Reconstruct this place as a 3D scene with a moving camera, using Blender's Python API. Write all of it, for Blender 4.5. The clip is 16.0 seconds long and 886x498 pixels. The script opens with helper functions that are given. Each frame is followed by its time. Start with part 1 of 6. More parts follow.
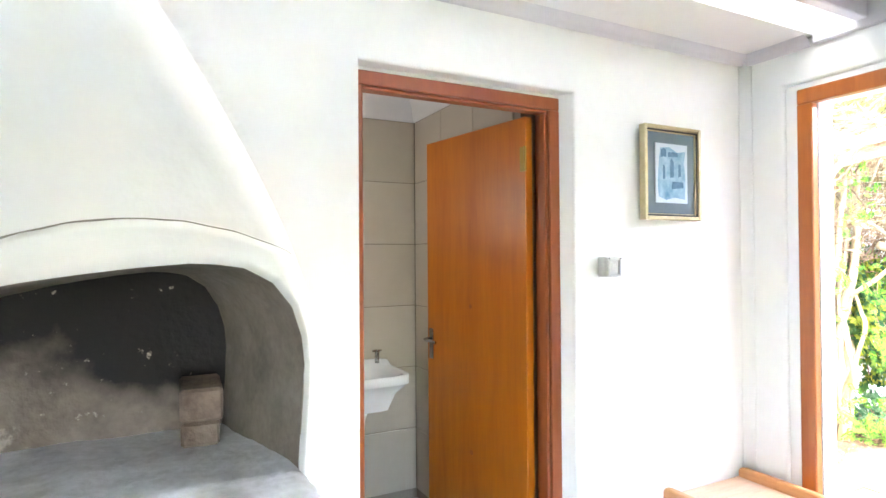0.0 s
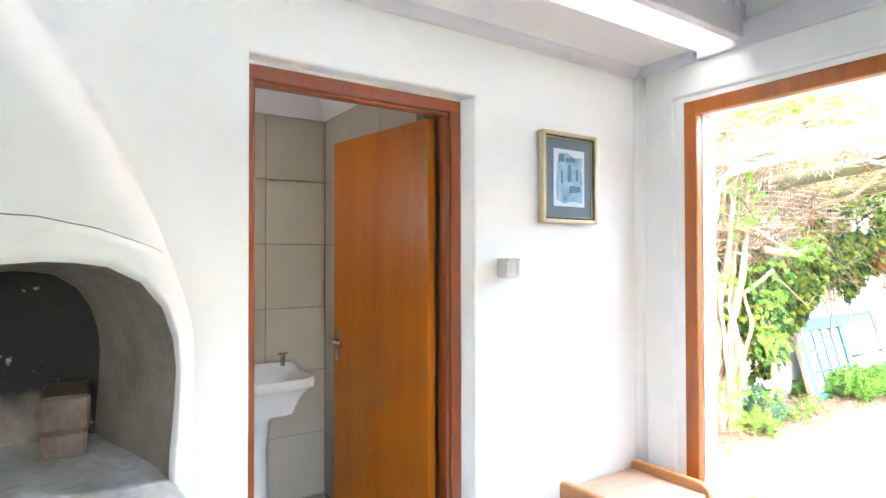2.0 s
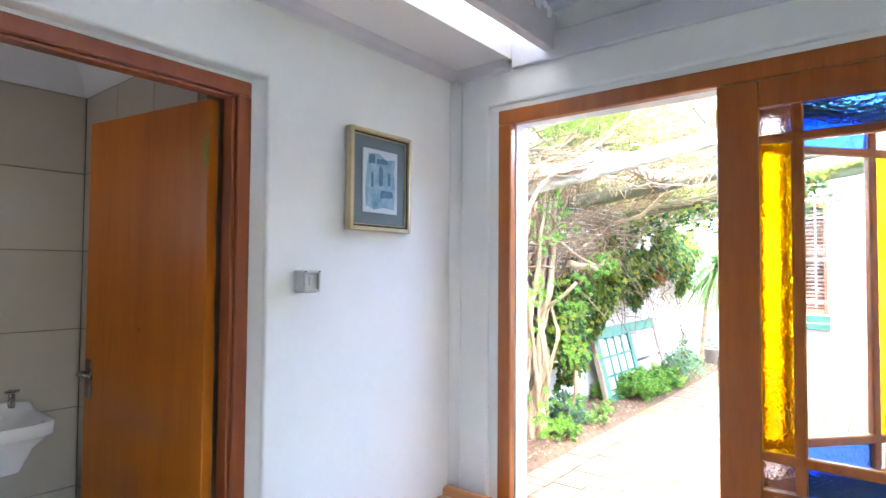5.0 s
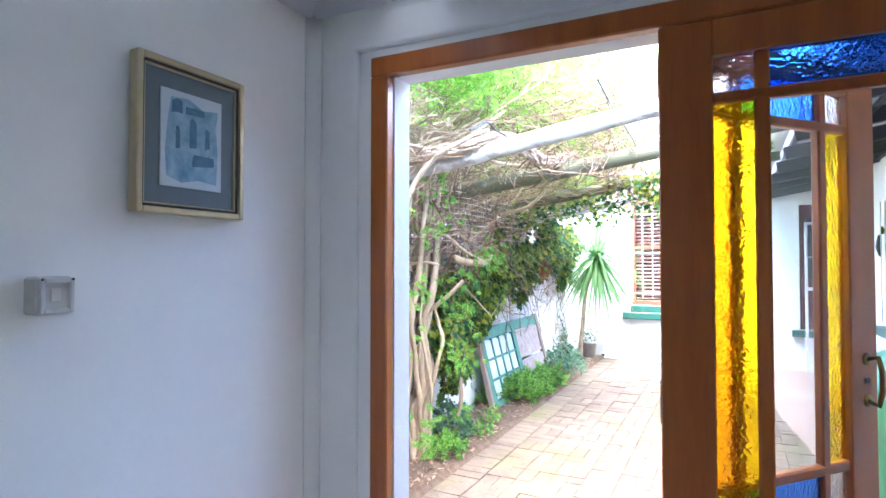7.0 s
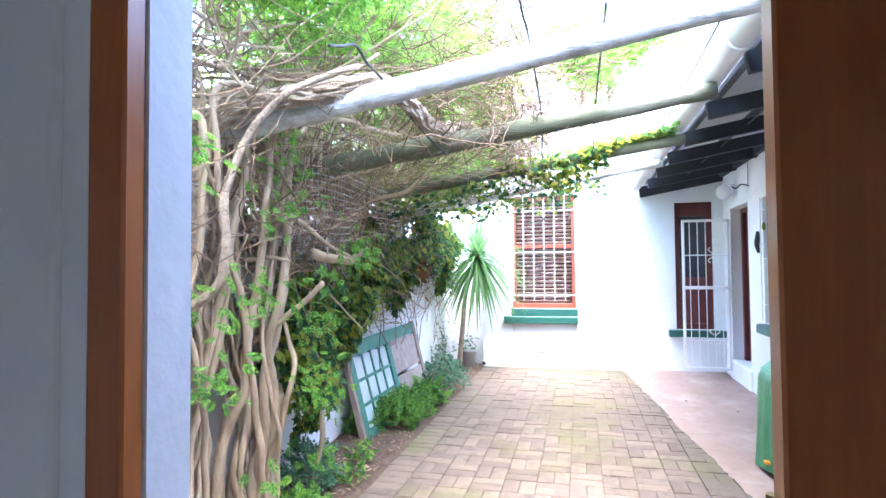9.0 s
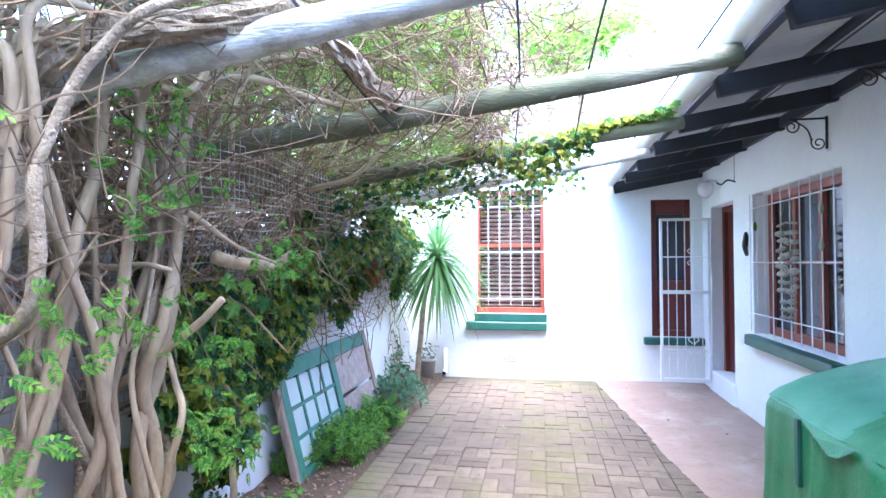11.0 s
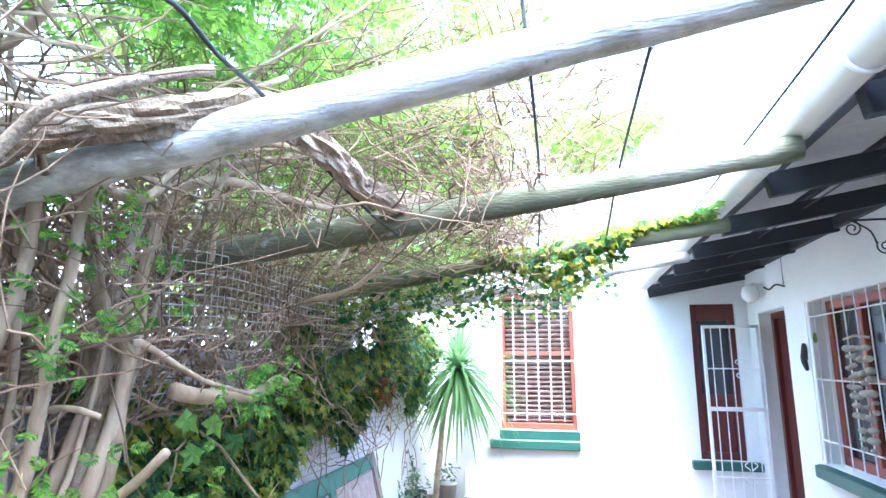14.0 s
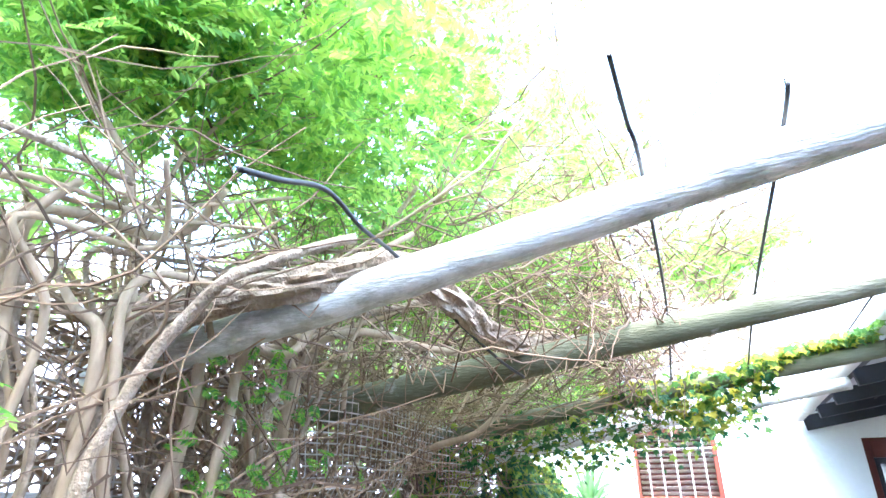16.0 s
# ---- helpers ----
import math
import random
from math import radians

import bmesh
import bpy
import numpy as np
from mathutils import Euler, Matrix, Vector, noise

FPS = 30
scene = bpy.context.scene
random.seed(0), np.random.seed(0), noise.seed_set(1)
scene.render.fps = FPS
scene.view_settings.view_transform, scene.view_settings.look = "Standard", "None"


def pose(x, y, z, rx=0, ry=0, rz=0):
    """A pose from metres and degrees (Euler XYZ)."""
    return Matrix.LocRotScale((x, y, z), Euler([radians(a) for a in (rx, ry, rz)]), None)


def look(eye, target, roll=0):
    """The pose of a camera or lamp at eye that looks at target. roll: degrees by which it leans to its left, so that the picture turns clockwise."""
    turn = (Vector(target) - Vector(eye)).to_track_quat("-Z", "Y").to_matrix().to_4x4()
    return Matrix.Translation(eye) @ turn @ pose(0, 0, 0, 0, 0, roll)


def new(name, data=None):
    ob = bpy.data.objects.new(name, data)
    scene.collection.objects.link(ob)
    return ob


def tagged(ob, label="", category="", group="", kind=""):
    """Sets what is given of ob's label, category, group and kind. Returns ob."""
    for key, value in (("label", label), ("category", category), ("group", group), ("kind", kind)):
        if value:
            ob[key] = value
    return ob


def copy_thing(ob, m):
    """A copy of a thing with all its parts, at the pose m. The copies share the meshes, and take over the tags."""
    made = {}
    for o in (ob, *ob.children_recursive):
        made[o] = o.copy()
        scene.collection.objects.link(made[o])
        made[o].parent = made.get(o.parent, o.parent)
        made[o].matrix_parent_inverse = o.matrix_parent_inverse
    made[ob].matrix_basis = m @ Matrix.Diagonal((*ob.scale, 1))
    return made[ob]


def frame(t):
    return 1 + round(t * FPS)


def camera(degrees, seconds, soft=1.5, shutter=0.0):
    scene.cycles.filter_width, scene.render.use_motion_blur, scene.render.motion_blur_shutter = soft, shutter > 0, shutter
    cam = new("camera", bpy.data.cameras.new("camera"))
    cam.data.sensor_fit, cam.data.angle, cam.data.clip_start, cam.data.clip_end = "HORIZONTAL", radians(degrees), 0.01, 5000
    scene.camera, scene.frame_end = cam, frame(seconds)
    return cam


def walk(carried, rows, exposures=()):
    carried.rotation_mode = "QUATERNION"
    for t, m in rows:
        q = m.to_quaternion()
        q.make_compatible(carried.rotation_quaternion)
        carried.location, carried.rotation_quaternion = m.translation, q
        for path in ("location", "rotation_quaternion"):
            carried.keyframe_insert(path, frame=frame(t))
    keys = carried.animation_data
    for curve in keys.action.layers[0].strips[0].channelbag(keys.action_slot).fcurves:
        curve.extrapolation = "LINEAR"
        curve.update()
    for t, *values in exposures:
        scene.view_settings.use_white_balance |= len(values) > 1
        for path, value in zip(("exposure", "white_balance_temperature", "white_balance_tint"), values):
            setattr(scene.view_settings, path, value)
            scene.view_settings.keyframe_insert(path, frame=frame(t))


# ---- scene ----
cam = camera(76.0, 16.0)
PATH = [
    (0, (0.305, 0.335, 1.414), (1.213, 2.117, 1.435), -0.4),
    (0.5, (0.334, 0.326, 1.41), (1.257, 2.1, 1.432), -0.3),
    (1, (0.359, 0.309, 1.409), (1.321, 2.063, 1.433), -0.2),
    (1.5, (0.39, 0.287, 1.413), (1.416, 2.004, 1.434), -0.1),
    (2, (0.408, 0.274, 1.408), (1.523, 1.933, 1.435), -0.1),
    (2.5, (0.412, 0.258, 1.406), (1.624, 1.85, 1.439), -0.1),
    (3, (0.426, 0.23, 1.402), (1.709, 1.764, 1.439), 0.0),
    (3.5, (0.459, 0.213, 1.405), (1.807, 1.689, 1.446), 0.1),
    (4, (0.511, 0.219, 1.411), (1.921, 1.637, 1.452), 0.2),
    (4.2, (0.532, 0.261, 1.408), (1.977, 1.643, 1.458), 0.3),
    (6.5, (1.067, 0.648, 1.428), (2.79, 1.661, 1.476), 0.1),
    (7, (1.22, 0.762, 1.431), (3.006, 1.66, 1.479), 0.0),
    (7.5, (1.424, 0.886, 1.422), (3.264, 1.668, 1.472), 0.0),
    (8, (1.643, 0.997, 1.428), (3.537, 1.64, 1.477), 0.1),
    (8.5, (1.914, 1.077, 1.4), (3.845, 1.597, 1.456), -0.3),
    (9, (2.125, 1.131, 1.377), (4.069, 1.6, 1.442), -0.5),
    (9.5, (2.33, 1.172, 1.417), (4.283, 1.597, 1.472), -0.5),
    (10, (2.485, 1.202, 1.413), (4.448, 1.579, 1.469), -0.4),
    (12.3, (3.25, 1.279, 1.49), (5.224, 1.598, 1.544), 0.0),
    (12.5, (3.274, 1.277, 1.497), (5.247, 1.599, 1.564), 0.0),
    (13, (3.291, 1.264, 1.52), (5.256, 1.62, 1.633), 0.1),
    (13.5, (3.269, 1.25, 1.54), (5.215, 1.641, 1.785), 0.1),
    (14, (3.252, 1.245, 1.562), (5.167, 1.668, 1.951), 0.2),
    (14.5, (3.23, 1.249, 1.574), (5.097, 1.72, 2.115), 0.1),
    (15, (3.221, 1.257, 1.586), (5.034, 1.801, 2.233), 0.2),
    (15.5, (3.212, 1.267, 1.594), (4.952, 1.911, 2.341), 0.3),
    (16, (3.197, 1.277, 1.595), (4.863, 2.018, 2.416), 0.3),
]
walk(cam, [(t, look(eye, target, roll)) for t, eye, target, roll in PATH],
     exposures=[(0.0, 7.15, 7200, 9), (1.5, 7.1, 7200, 10), (3.0, 6.25, 6800, 11), (4.0, 6.2, 6700, 11), (6.5, 5.45, 6000, 13), (7.5, 4.95, 5700, 12), (8.5, 4.6, 5700, 12), (9.5, 4.35, 5500, 13), (10.0, 4.25, 5300, 13),
                (12.5, 4.17, 5300, 13), (13.5, 4.42, 5400, 11), (14.5, 4.6, 5500, 9), (16.0, 4.5, 5750, 8)])

# ---- world, sun and exposure ----
world = bpy.data.worlds.new("sky")
world.use_nodes = True
scene.world = world
wn, wl = world.node_tree.nodes, world.node_tree.links
wn.clear()
sky = wn.new("ShaderNodeTexSky")
sky.sky_type = 'NISHITA'
sky.sun_disc = False
sky.sun_elevation = radians(72)
sky.sun_rotation = radians(249)
sky.air_density, sky.dust_density, sky.ozone_density = 1.0, 3.0, 1.0
bgn = wn.new("ShaderNodeBackground")
bgn.inputs["Strength"].default_value = 0.15
won = wn.new("ShaderNodeOutputWorld")
wl.new(sky.outputs[0], bgn.inputs[0])
wl.new(bgn.outputs[0], won.inputs[0])
sun_data = bpy.data.lights.new("sun", 'SUN')
sun_data.energy, sun_data.angle, sun_data.color = 0.6, radians(60), (1.0, 0.965, 0.91)
sun = new("sun", sun_data)
sun.matrix_world = look((0, 0, 20), (4.2, 1.6, 6.0))
# daylight falling in through the translucent roof strip above the room
strip_data = bpy.data.lights.new("roof_strip_daylight", 'AREA')
strip_data.shape, strip_data.size, strip_data.size_y = 'RECTANGLE', 2.1, 0.16
strip_data.energy, strip_data.color = 0.07, (1.0, 0.985, 0.95)
strip = new("roof_strip_daylight", strip_data)
strip.matrix_world = pose(1.72, 1.665, 2.56, 0, 0, 0)

# added fill lamp that brightens the bathroom, out of sight beside the door
bath_data = bpy.data.lights.new("bathroom_fill_lamp", 'AREA')
bath_data.shape, bath_data.size, bath_data.size_y = 'RECTANGLE', 0.5, 0.5
bath_data.energy, bath_data.color = 0.026, (0.97, 0.98, 1.0)
bath_fill = new("bathroom_fill_lamp", bath_data)
bath_fill.matrix_world = look((0.73, 2.85, 1.75), (1.7, 2.85, 1.95))

# ---- materials ----
def mat(name, base, dark=None, rough=0.7, metal=0.0, scale=6.0, fine=60.0, bump=0.15, bump_scale=None, stretch=(1, 1, 1), spec=0.5, coat=0.0, island=False, objrand=0.0, fine_amt=0.25):
    m = bpy.data.materials.new(name)
    m.use_nodes = True
    n, l = m.node_tree.nodes, m.node_tree.links
    p = n["Principled BSDF"]
    dark = dark or tuple(c * 0.7 for c in base)
    tc = n.new("ShaderNodeTexCoord")
    mp = n.new("ShaderNodeMapping")
    mp.inputs["Scale"].default_value = stretch
    l.new(tc.outputs["Object"], mp.inputs[0])
    a = n.new("ShaderNodeTexNoise")
    a.inputs["Scale"].default_value, a.inputs["Detail"].default_value, a.inputs["Roughness"].default_value = scale, 5, 0.6
    b = n.new("ShaderNodeTexNoise")
    b.inputs["Scale"].default_value, b.inputs["Detail"].default_value = fine, 3
    l.new(mp.outputs[0], a.inputs[0])
    l.new(mp.outputs[0], b.inputs[0])
    mixf = n.new("ShaderNodeMix")
    mixf.inputs[0].default_value = fine_amt
    l.new(a.outputs["Fac"], mixf.inputs[2])
    l.new(b.outputs["Fac"], mixf.inputs[3])
    val = mixf.outputs[0]
    if island or objrand:
        src = n.new("ShaderNodeNewGeometry").outputs["Random Per Island"] if island else n.new("ShaderNodeObjectInfo").outputs["Random"]
        m2 = n.new("ShaderNodeMix")
        m2.inputs[0].default_value = 0.65 if island else objrand
        l.new(val, m2.inputs[2])
        l.new(src, m2.inputs[3])
        val = m2.outputs[0]
    ramp = n.new("ShaderNodeValToRGB")
    ramp.color_ramp.elements[0].position, ramp.color_ramp.elements[1].position = 0.3, 0.7
    ramp.color_ramp.elements[0].color, ramp.color_ramp.elements[1].color = (*dark, 1), (*base, 1)
    l.new(val, ramp.inputs[0])
    l.new(ramp.outputs[0], p.inputs["Base Color"])
    p.inputs["Roughness"].default_value, p.inputs["Metallic"].default_value = rough, metal
    p.inputs["Specular IOR Level"].default_value = spec
    p.inputs["Coat Weight"].default_value = coat
    p.inputs["Coat Roughness"].default_value = 0.2
    if bump:
        bn = n.new("ShaderNodeBump")
        bn.inputs["Strength"].default_value, bn.inputs["Distance"].default_value = bump, 0.01
        l.new(b.outputs["Fac"] if bump_scale is None else mixf.outputs[0], bn.inputs["Height"])
        l.new(bn.outputs[0], p.inputs["Normal"])
    return m


def leafmat(name, a, b, c):
    m = mat(name, a, b, rough=0.5, scale=3, fine=30, bump=0, island=True, spec=0.35)
    n, l = m.node_tree.nodes, m.node_tree.links
    p = n["Principled BSDF"]
    ramp = [x for x in n if x.type == 'VALTORGB'][0]
    e = ramp.color_ramp.elements.new(0.5)
    e.color = (*c, 1)
    tr = n.new("ShaderNodeBsdfTranslucent")
    l.new(ramp.outputs[0], tr.inputs[0])
    mx = n.new("ShaderNodeMixShader")
    mx.inputs[0].default_value = 0.66
    out = [x for x in n if x.type == 'OUTPUT_MATERIAL'][0]
    l.new(p.outputs[0], mx.inputs[1])
    l.new(tr.outputs[0], mx.inputs[2])
    l.new(mx.outputs[0], out.inputs[0])
    return m


def glassmat(name, colour, rough, bump, gloss=0.12):
    m = bpy.data.materials.new(name)
    m.use_nodes = True
    n, l = m.node_tree.nodes, m.node_tree.links
    n.clear()
    out = n.new("ShaderNodeOutputMaterial")
    g = n.new("ShaderNodeBsdfGlossy")
    g.inputs["Roughness"].default_value = 0.05
    if rough:
        t = n.new("ShaderNodeBsdfRefraction")
        t.inputs["Roughness"].default_value, t.inputs["IOR"].default_value = rough, 1.25
    else:
        t = n.new("ShaderNodeBsdfTransparent")
    t.inputs[0].default_value = (*colour, 1)
    lw = n.new("ShaderNodeLayerWeight")
    lw.inputs["Blend"].default_value = 0.25
    fr = n.new("ShaderNodeMath")
    fr.operation = 'MULTIPLY_ADD'
    fr.inputs[1].default_value, fr.inputs[2].default_value = 0.22, 0.03
    l.new(lw.outputs["Facing"], fr.inputs[0])
    if bump:
        tc = n.new("ShaderNodeTexCoord")
        v = n.new("ShaderNodeTexVoronoi")
        v.inputs["Scale"].default_value = 95
        l.new(tc.outputs["Object"], v.inputs[0])
        no = n.new("ShaderNodeTexNoise")
        no.inputs["Scale"].default_value = 40
        l.new(tc.outputs["Object"], no.inputs[0])
        ad = n.new("ShaderNodeMath")
        l.new(v.outputs["Distance"], ad.inputs[0])
        l.new(no.outputs["Fac"], ad.inputs[1])
        bn = n.new("ShaderNodeBump")
        bn.inputs["Strength"].default_value, bn.inputs["Distance"].default_value = bump, 0.01
        l.new(ad.outputs[0], bn.inputs["Height"])
        for s in (g, t):
            if "Normal" in s.inputs:
                l.new(bn.outputs[0], s.inputs["Normal"])
    mx = n.new("ShaderNodeMixShader")
    l.new(fr.outputs[0], mx.inputs[0])
    l.new(t.outputs[0], mx.inputs[1])
    l.new(g.outputs[0], mx.inputs[2])
    l.new(mx.outputs[0], out.inputs[0])
    return m


def stained(m, colour, scale, low, high, stretch=(1, 1, 1), detail=8, strength=0.8):
    """Lays patches of a stain over a material, in world space."""
    n, l = m.node_tree.nodes, m.node_tree.links
    p = n["Principled BSDF"]
    src = p.inputs["Base Color"].links[0].from_socket
    geo = n.new("ShaderNodeNewGeometry")
    mp = n.new("ShaderNodeMapping")
    mp.inputs["Scale"].default_value = stretch
    l.new(geo.outputs["Position"], mp.inputs[0])
    no = n.new("ShaderNodeTexNoise")
    no.inputs["Scale"].default_value, no.inputs["Detail"].default_value, no.inputs["Roughness"].default_value = scale, detail, 0.68
    l.new(mp.outputs[0], no.inputs[0])
    r = n.new("ShaderNodeMapRange")
    r.inputs[1].default_value, r.inputs[2].default_value, r.inputs[4].default_value = low, high, strength
    l.new(no.outputs["Fac"], r.inputs[0])
    mx = n.new("ShaderNodeMix")
    mx.data_type = 'RGBA'
    mx.inputs[7].default_value = (*colour, 1)
    l.new(r.outputs[0], mx.inputs[0])
    l.new(src, mx.inputs[6])
    l.new(mx.outputs[2], p.inputs["Base Color"])
    return m


PLASTER = mat("white_plaster_inside", (0.80, 0.80, 0.79), (0.74, 0.74, 0.73), 0.75, scale=1.5, fine=18, bump=0.22)
PLASTER_OUT = mat("white_plaster_outside", (0.80, 0.81, 0.83), (0.70, 0.71, 0.74), 0.85, scale=1.2, fine=25, bump=0.35)
CEILING = mat("ceiling_paint", (0.78, 0.77, 0.77), (0.73, 0.72, 0.73), 0.7, scale=2, bump=0.05)
LILAC = mat("grey_lilac_paint", (0.62, 0.61, 0.65), (0.55, 0.54, 0.59), 0.5, scale=3, bump=0.08)
VARNISH = mat("orange_varnished_pine", (0.50, 0.145, 0.008), (0.34, 0.083, 0.004), 0.4, scale=1.6, fine=14, bump=0.05, stretch=(5, 5, 0.5), coat=0.12, fine_amt=0.25)
FRAMEWOOD = mat("red_brown_varnished_wood", (0.33, 0.085, 0.024), (0.22, 0.05, 0.013), 0.35, scale=2.5, fine=22, bump=0.05, stretch=(6, 6, 0.6), coat=0.25)
STAINWOOD = mat("warm_brown_door_wood", (0.45, 0.132, 0.02), (0.31, 0.076, 0.012), 0.35, scale=2.5, fine=22, bump=0.05, stretch=(6, 6, 0.6), coat=0.25)
PINE = mat("honey_pine", (0.55, 0.26, 0.10), (0.42, 0.17, 0.06), 0.45, scale=3, fine=30, bump=0.06, stretch=(6, 1, 6))
PINETOP = mat("worn_pale_pine", (0.62, 0.43, 0.30), (0.50, 0.31, 0.2), 0.5, scale=4, fine=30, bump=0.08, stretch=(1, 6, 1))
BRASS = mat("brass", (0.36, 0.25, 0.085), (0.25, 0.17, 0.055), 0.5, 1.0, bump=0.05)
STEEL = mat("dull_chrome", (0.55, 0.55, 0.55), (0.4, 0.4, 0.4), 0.25, 1.0, bump=0)
TILE = mat("beige_wall_tile", (0.50, 0.44, 0.37), (0.43, 0.375, 0.31), 0.3, scale=3, fine=15, bump=0.03, objrand=0.3)
GROUT = mat("tile_grout", (0.30, 0.26, 0.22), rough=0.9)
CERAMIC = mat("white_ceramic", (0.82, 0.82, 0.83), (0.78, 0.78, 0.8), 0.12, bump=0)
PLASTIC = mat("white_plastic", (0.66, 0.66, 0.64), (0.58, 0.58, 0.56), 0.4, bump=0)
GREYPLASTIC = mat("grey_plastic", (0.66, 0.66, 0.64), rough=0.45, bump=0)
GOLD = mat("pale_gold_frame", (0.58, 0.50, 0.33), (0.46, 0.38, 0.22), 0.4, 0.5, scale=20, bump=0.05)
DARKFRAME = mat("black_frame_line", (0.03, 0.028, 0.025), rough=0.4)
MOUNT = mat("slate_blue_mount", (0.15, 0.19, 0.21), (0.12, 0.155, 0.18), 0.8, bump=0.02)
PAPER = mat("pale_print_paper", (0.56, 0.61, 0.65), (0.45, 0.53, 0.6), 0.8, scale=9, bump=0)
INK = mat("blue_print_ink", (0.36, 0.50, 0.62), (0.085, 0.22, 0.34), 0.8, scale=16, fine=60, bump=0)
DEEPINK = mat("dark_blue_print_ink", (0.11, 0.22, 0.33), (0.05, 0.13, 0.21), 0.8, scale=40, bump=0)
DARKLINE = mat("dark_line_colour", (0.34, 0.325, 0.29), (0.16, 0.15, 0.135), 0.95, scale=6, bump=0)
CEMENT = mat("grey_hearth_cement", (0.31, 0.275, 0.235), (0.14, 0.12, 0.10), 0.9, scale=5, fine=45, bump=0.4)
stained(CEMENT, (0.20, 0.18, 0.16), 3.5, 0.53, 0.70, strength=0.6)
ASH = mat("ash_dusted_cement", (0.86, 0.86, 0.90), (0.44, 0.43, 0.43), 0.95, scale=6, fine=40, bump=0.5)
stained(ASH, (0.26, 0.245, 0.235), 5.0, 0.54, 0.68, strength=0.6)
FIREBRICK = mat("sooty_brick", (0.22, 0.165, 0.135), (0.07, 0.05, 0.04), 0.9, scale=9, fine=50, bump=0.5)
WHITEMETAL = mat("white_painted_metal", (0.80, 0.80, 0.82), (0.72, 0.72, 0.75), 0.45, bump=0.02)
GREENPAINT = mat("green_gloss_paint", (0.022, 0.105, 0.085), (0.016, 0.078, 0.062), 0.45, scale=4, fine=30, bump=0.06)
WORNGREEN = mat("weathered_green_paint", (0.06, 0.23, 0.175), (0.04, 0.14, 0.11), 0.6, scale=9, fine=50, bump=0.2)
PEELING = mat("peeling_pinkish_board", (0.47, 0.39, 0.37), (0.24, 0.18, 0.16), 0.85, scale=12, fine=60, bump=0.3)
OLDWOOD = mat("grey_brown_old_timber", (0.32, 0.25, 0.2), (0.2, 0.15, 0.12), 0.9, scale=6, fine=40, bump=0.3, stretch=(3, 3, 1))
REDFRAME = mat("red_brown_window_paint", (0.32, 0.075, 0.04), (0.22, 0.05, 0.03), 0.5, scale=5, bump=0.08)
DARKRED = mat("dark_red_brown_door_paint_and_dim_room", (0.12, 0.022, 0.018), (0.08, 0.015, 0.012), 0.4, scale=5, bump=0.05)
BLIND = mat("pale_blind_slat", (0.55, 0.47, 0.42), (0.45, 0.37, 0.32), 0.6, bump=0)
BLACKPAINT = mat("blue_black_beam_paint", (0.028, 0.034, 0.045), (0.018, 0.022, 0.03), 0.6, scale=4, bump=0.1)
SHEET = mat("grey_corrugated_sheet", (0.58, 0.61, 0.66), (0.46, 0.49, 0.54), 0.5, 0.0, scale=2, bump=0.05)
IRON = mat("black_wrought_iron", (0.02, 0.02, 0.022), rough=0.5, bump=0.05)
POLEWOOD = mat("silver_weathered_pole", (0.58, 0.57, 0.52), (0.33, 0.325, 0.28), 0.85, scale=9, fine=45, bump=0.7, stretch=(3, 0.5, 3))
POLEMID = mat("green_grey_pole", (0.33, 0.32, 0.235), (0.15, 0.145, 0.09), 0.9, scale=6, fine=40, bump=0.7, stretch=(3, 0.6, 3))
POLEGREEN = mat("algae_stained_pole", (0.20, 0.20, 0.13), (0.10, 0.105, 0.06), 0.9, scale=5, fine=35, bump=0.5, stretch=(3, 0.5, 3))
BARK = mat("fissured_vine_bark", (0.50, 0.40, 0.295), (0.21, 0.15, 0.10), 0.95, scale=22, fine=90, bump=1.0)
STEM = mat("tan_vine_stem", (0.54, 0.415, 0.285), (0.29, 0.21, 0.135), 0.9, scale=12, fine=60, bump=0.5, stretch=(1, 1, 0.4))
TWIG = mat("dry_twig", (0.37, 0.255, 0.165), (0.14, 0.09, 0.058), 0.95, scale=4, bump=0, island=True)
CANOPY = leafmat("bright_green_leaf", (0.44, 0.63, 0.125), (0.17, 0.35, 0.075), (0.30, 0.51, 0.095))
FRESH = leafmat("fresh_shoot_leaf", (0.27, 0.50, 0.07), (0.08, 0.25, 0.045), (0.16, 0.37, 0.055))
IVY = leafmat("ivy_leaf", (0.27, 0.33, 0.05), (0.03, 0.095, 0.04), (0.075, 0.18, 0.06))
IVYYELLOW = leafmat("yellow_green_leaf", (0.44, 0.42, 0.06), (0.09, 0.20, 0.05), (0.20, 0.31, 0.06))
RUSTLEAF = leafmat("rust_leaf", (0.30, 0.11, 0.03), (0.12, 0.05, 0.02), (0.2, 0.09, 0.03))
SWORD = leafmat("sword_leaf", (0.19, 0.32, 0.12), (0.05, 0.13, 0.045), (0.10, 0.22, 0.08))
HERB = leafmat("herb_leaf", (0.24, 0.44, 0.075), (0.07, 0.19, 0.045), (0.14, 0.30, 0.055))
GREYHERB = leafmat("grey_green_leaf", (0.19, 0.32, 0.21), (0.06, 0.16, 0.09), (0.11, 0.235, 0.14))
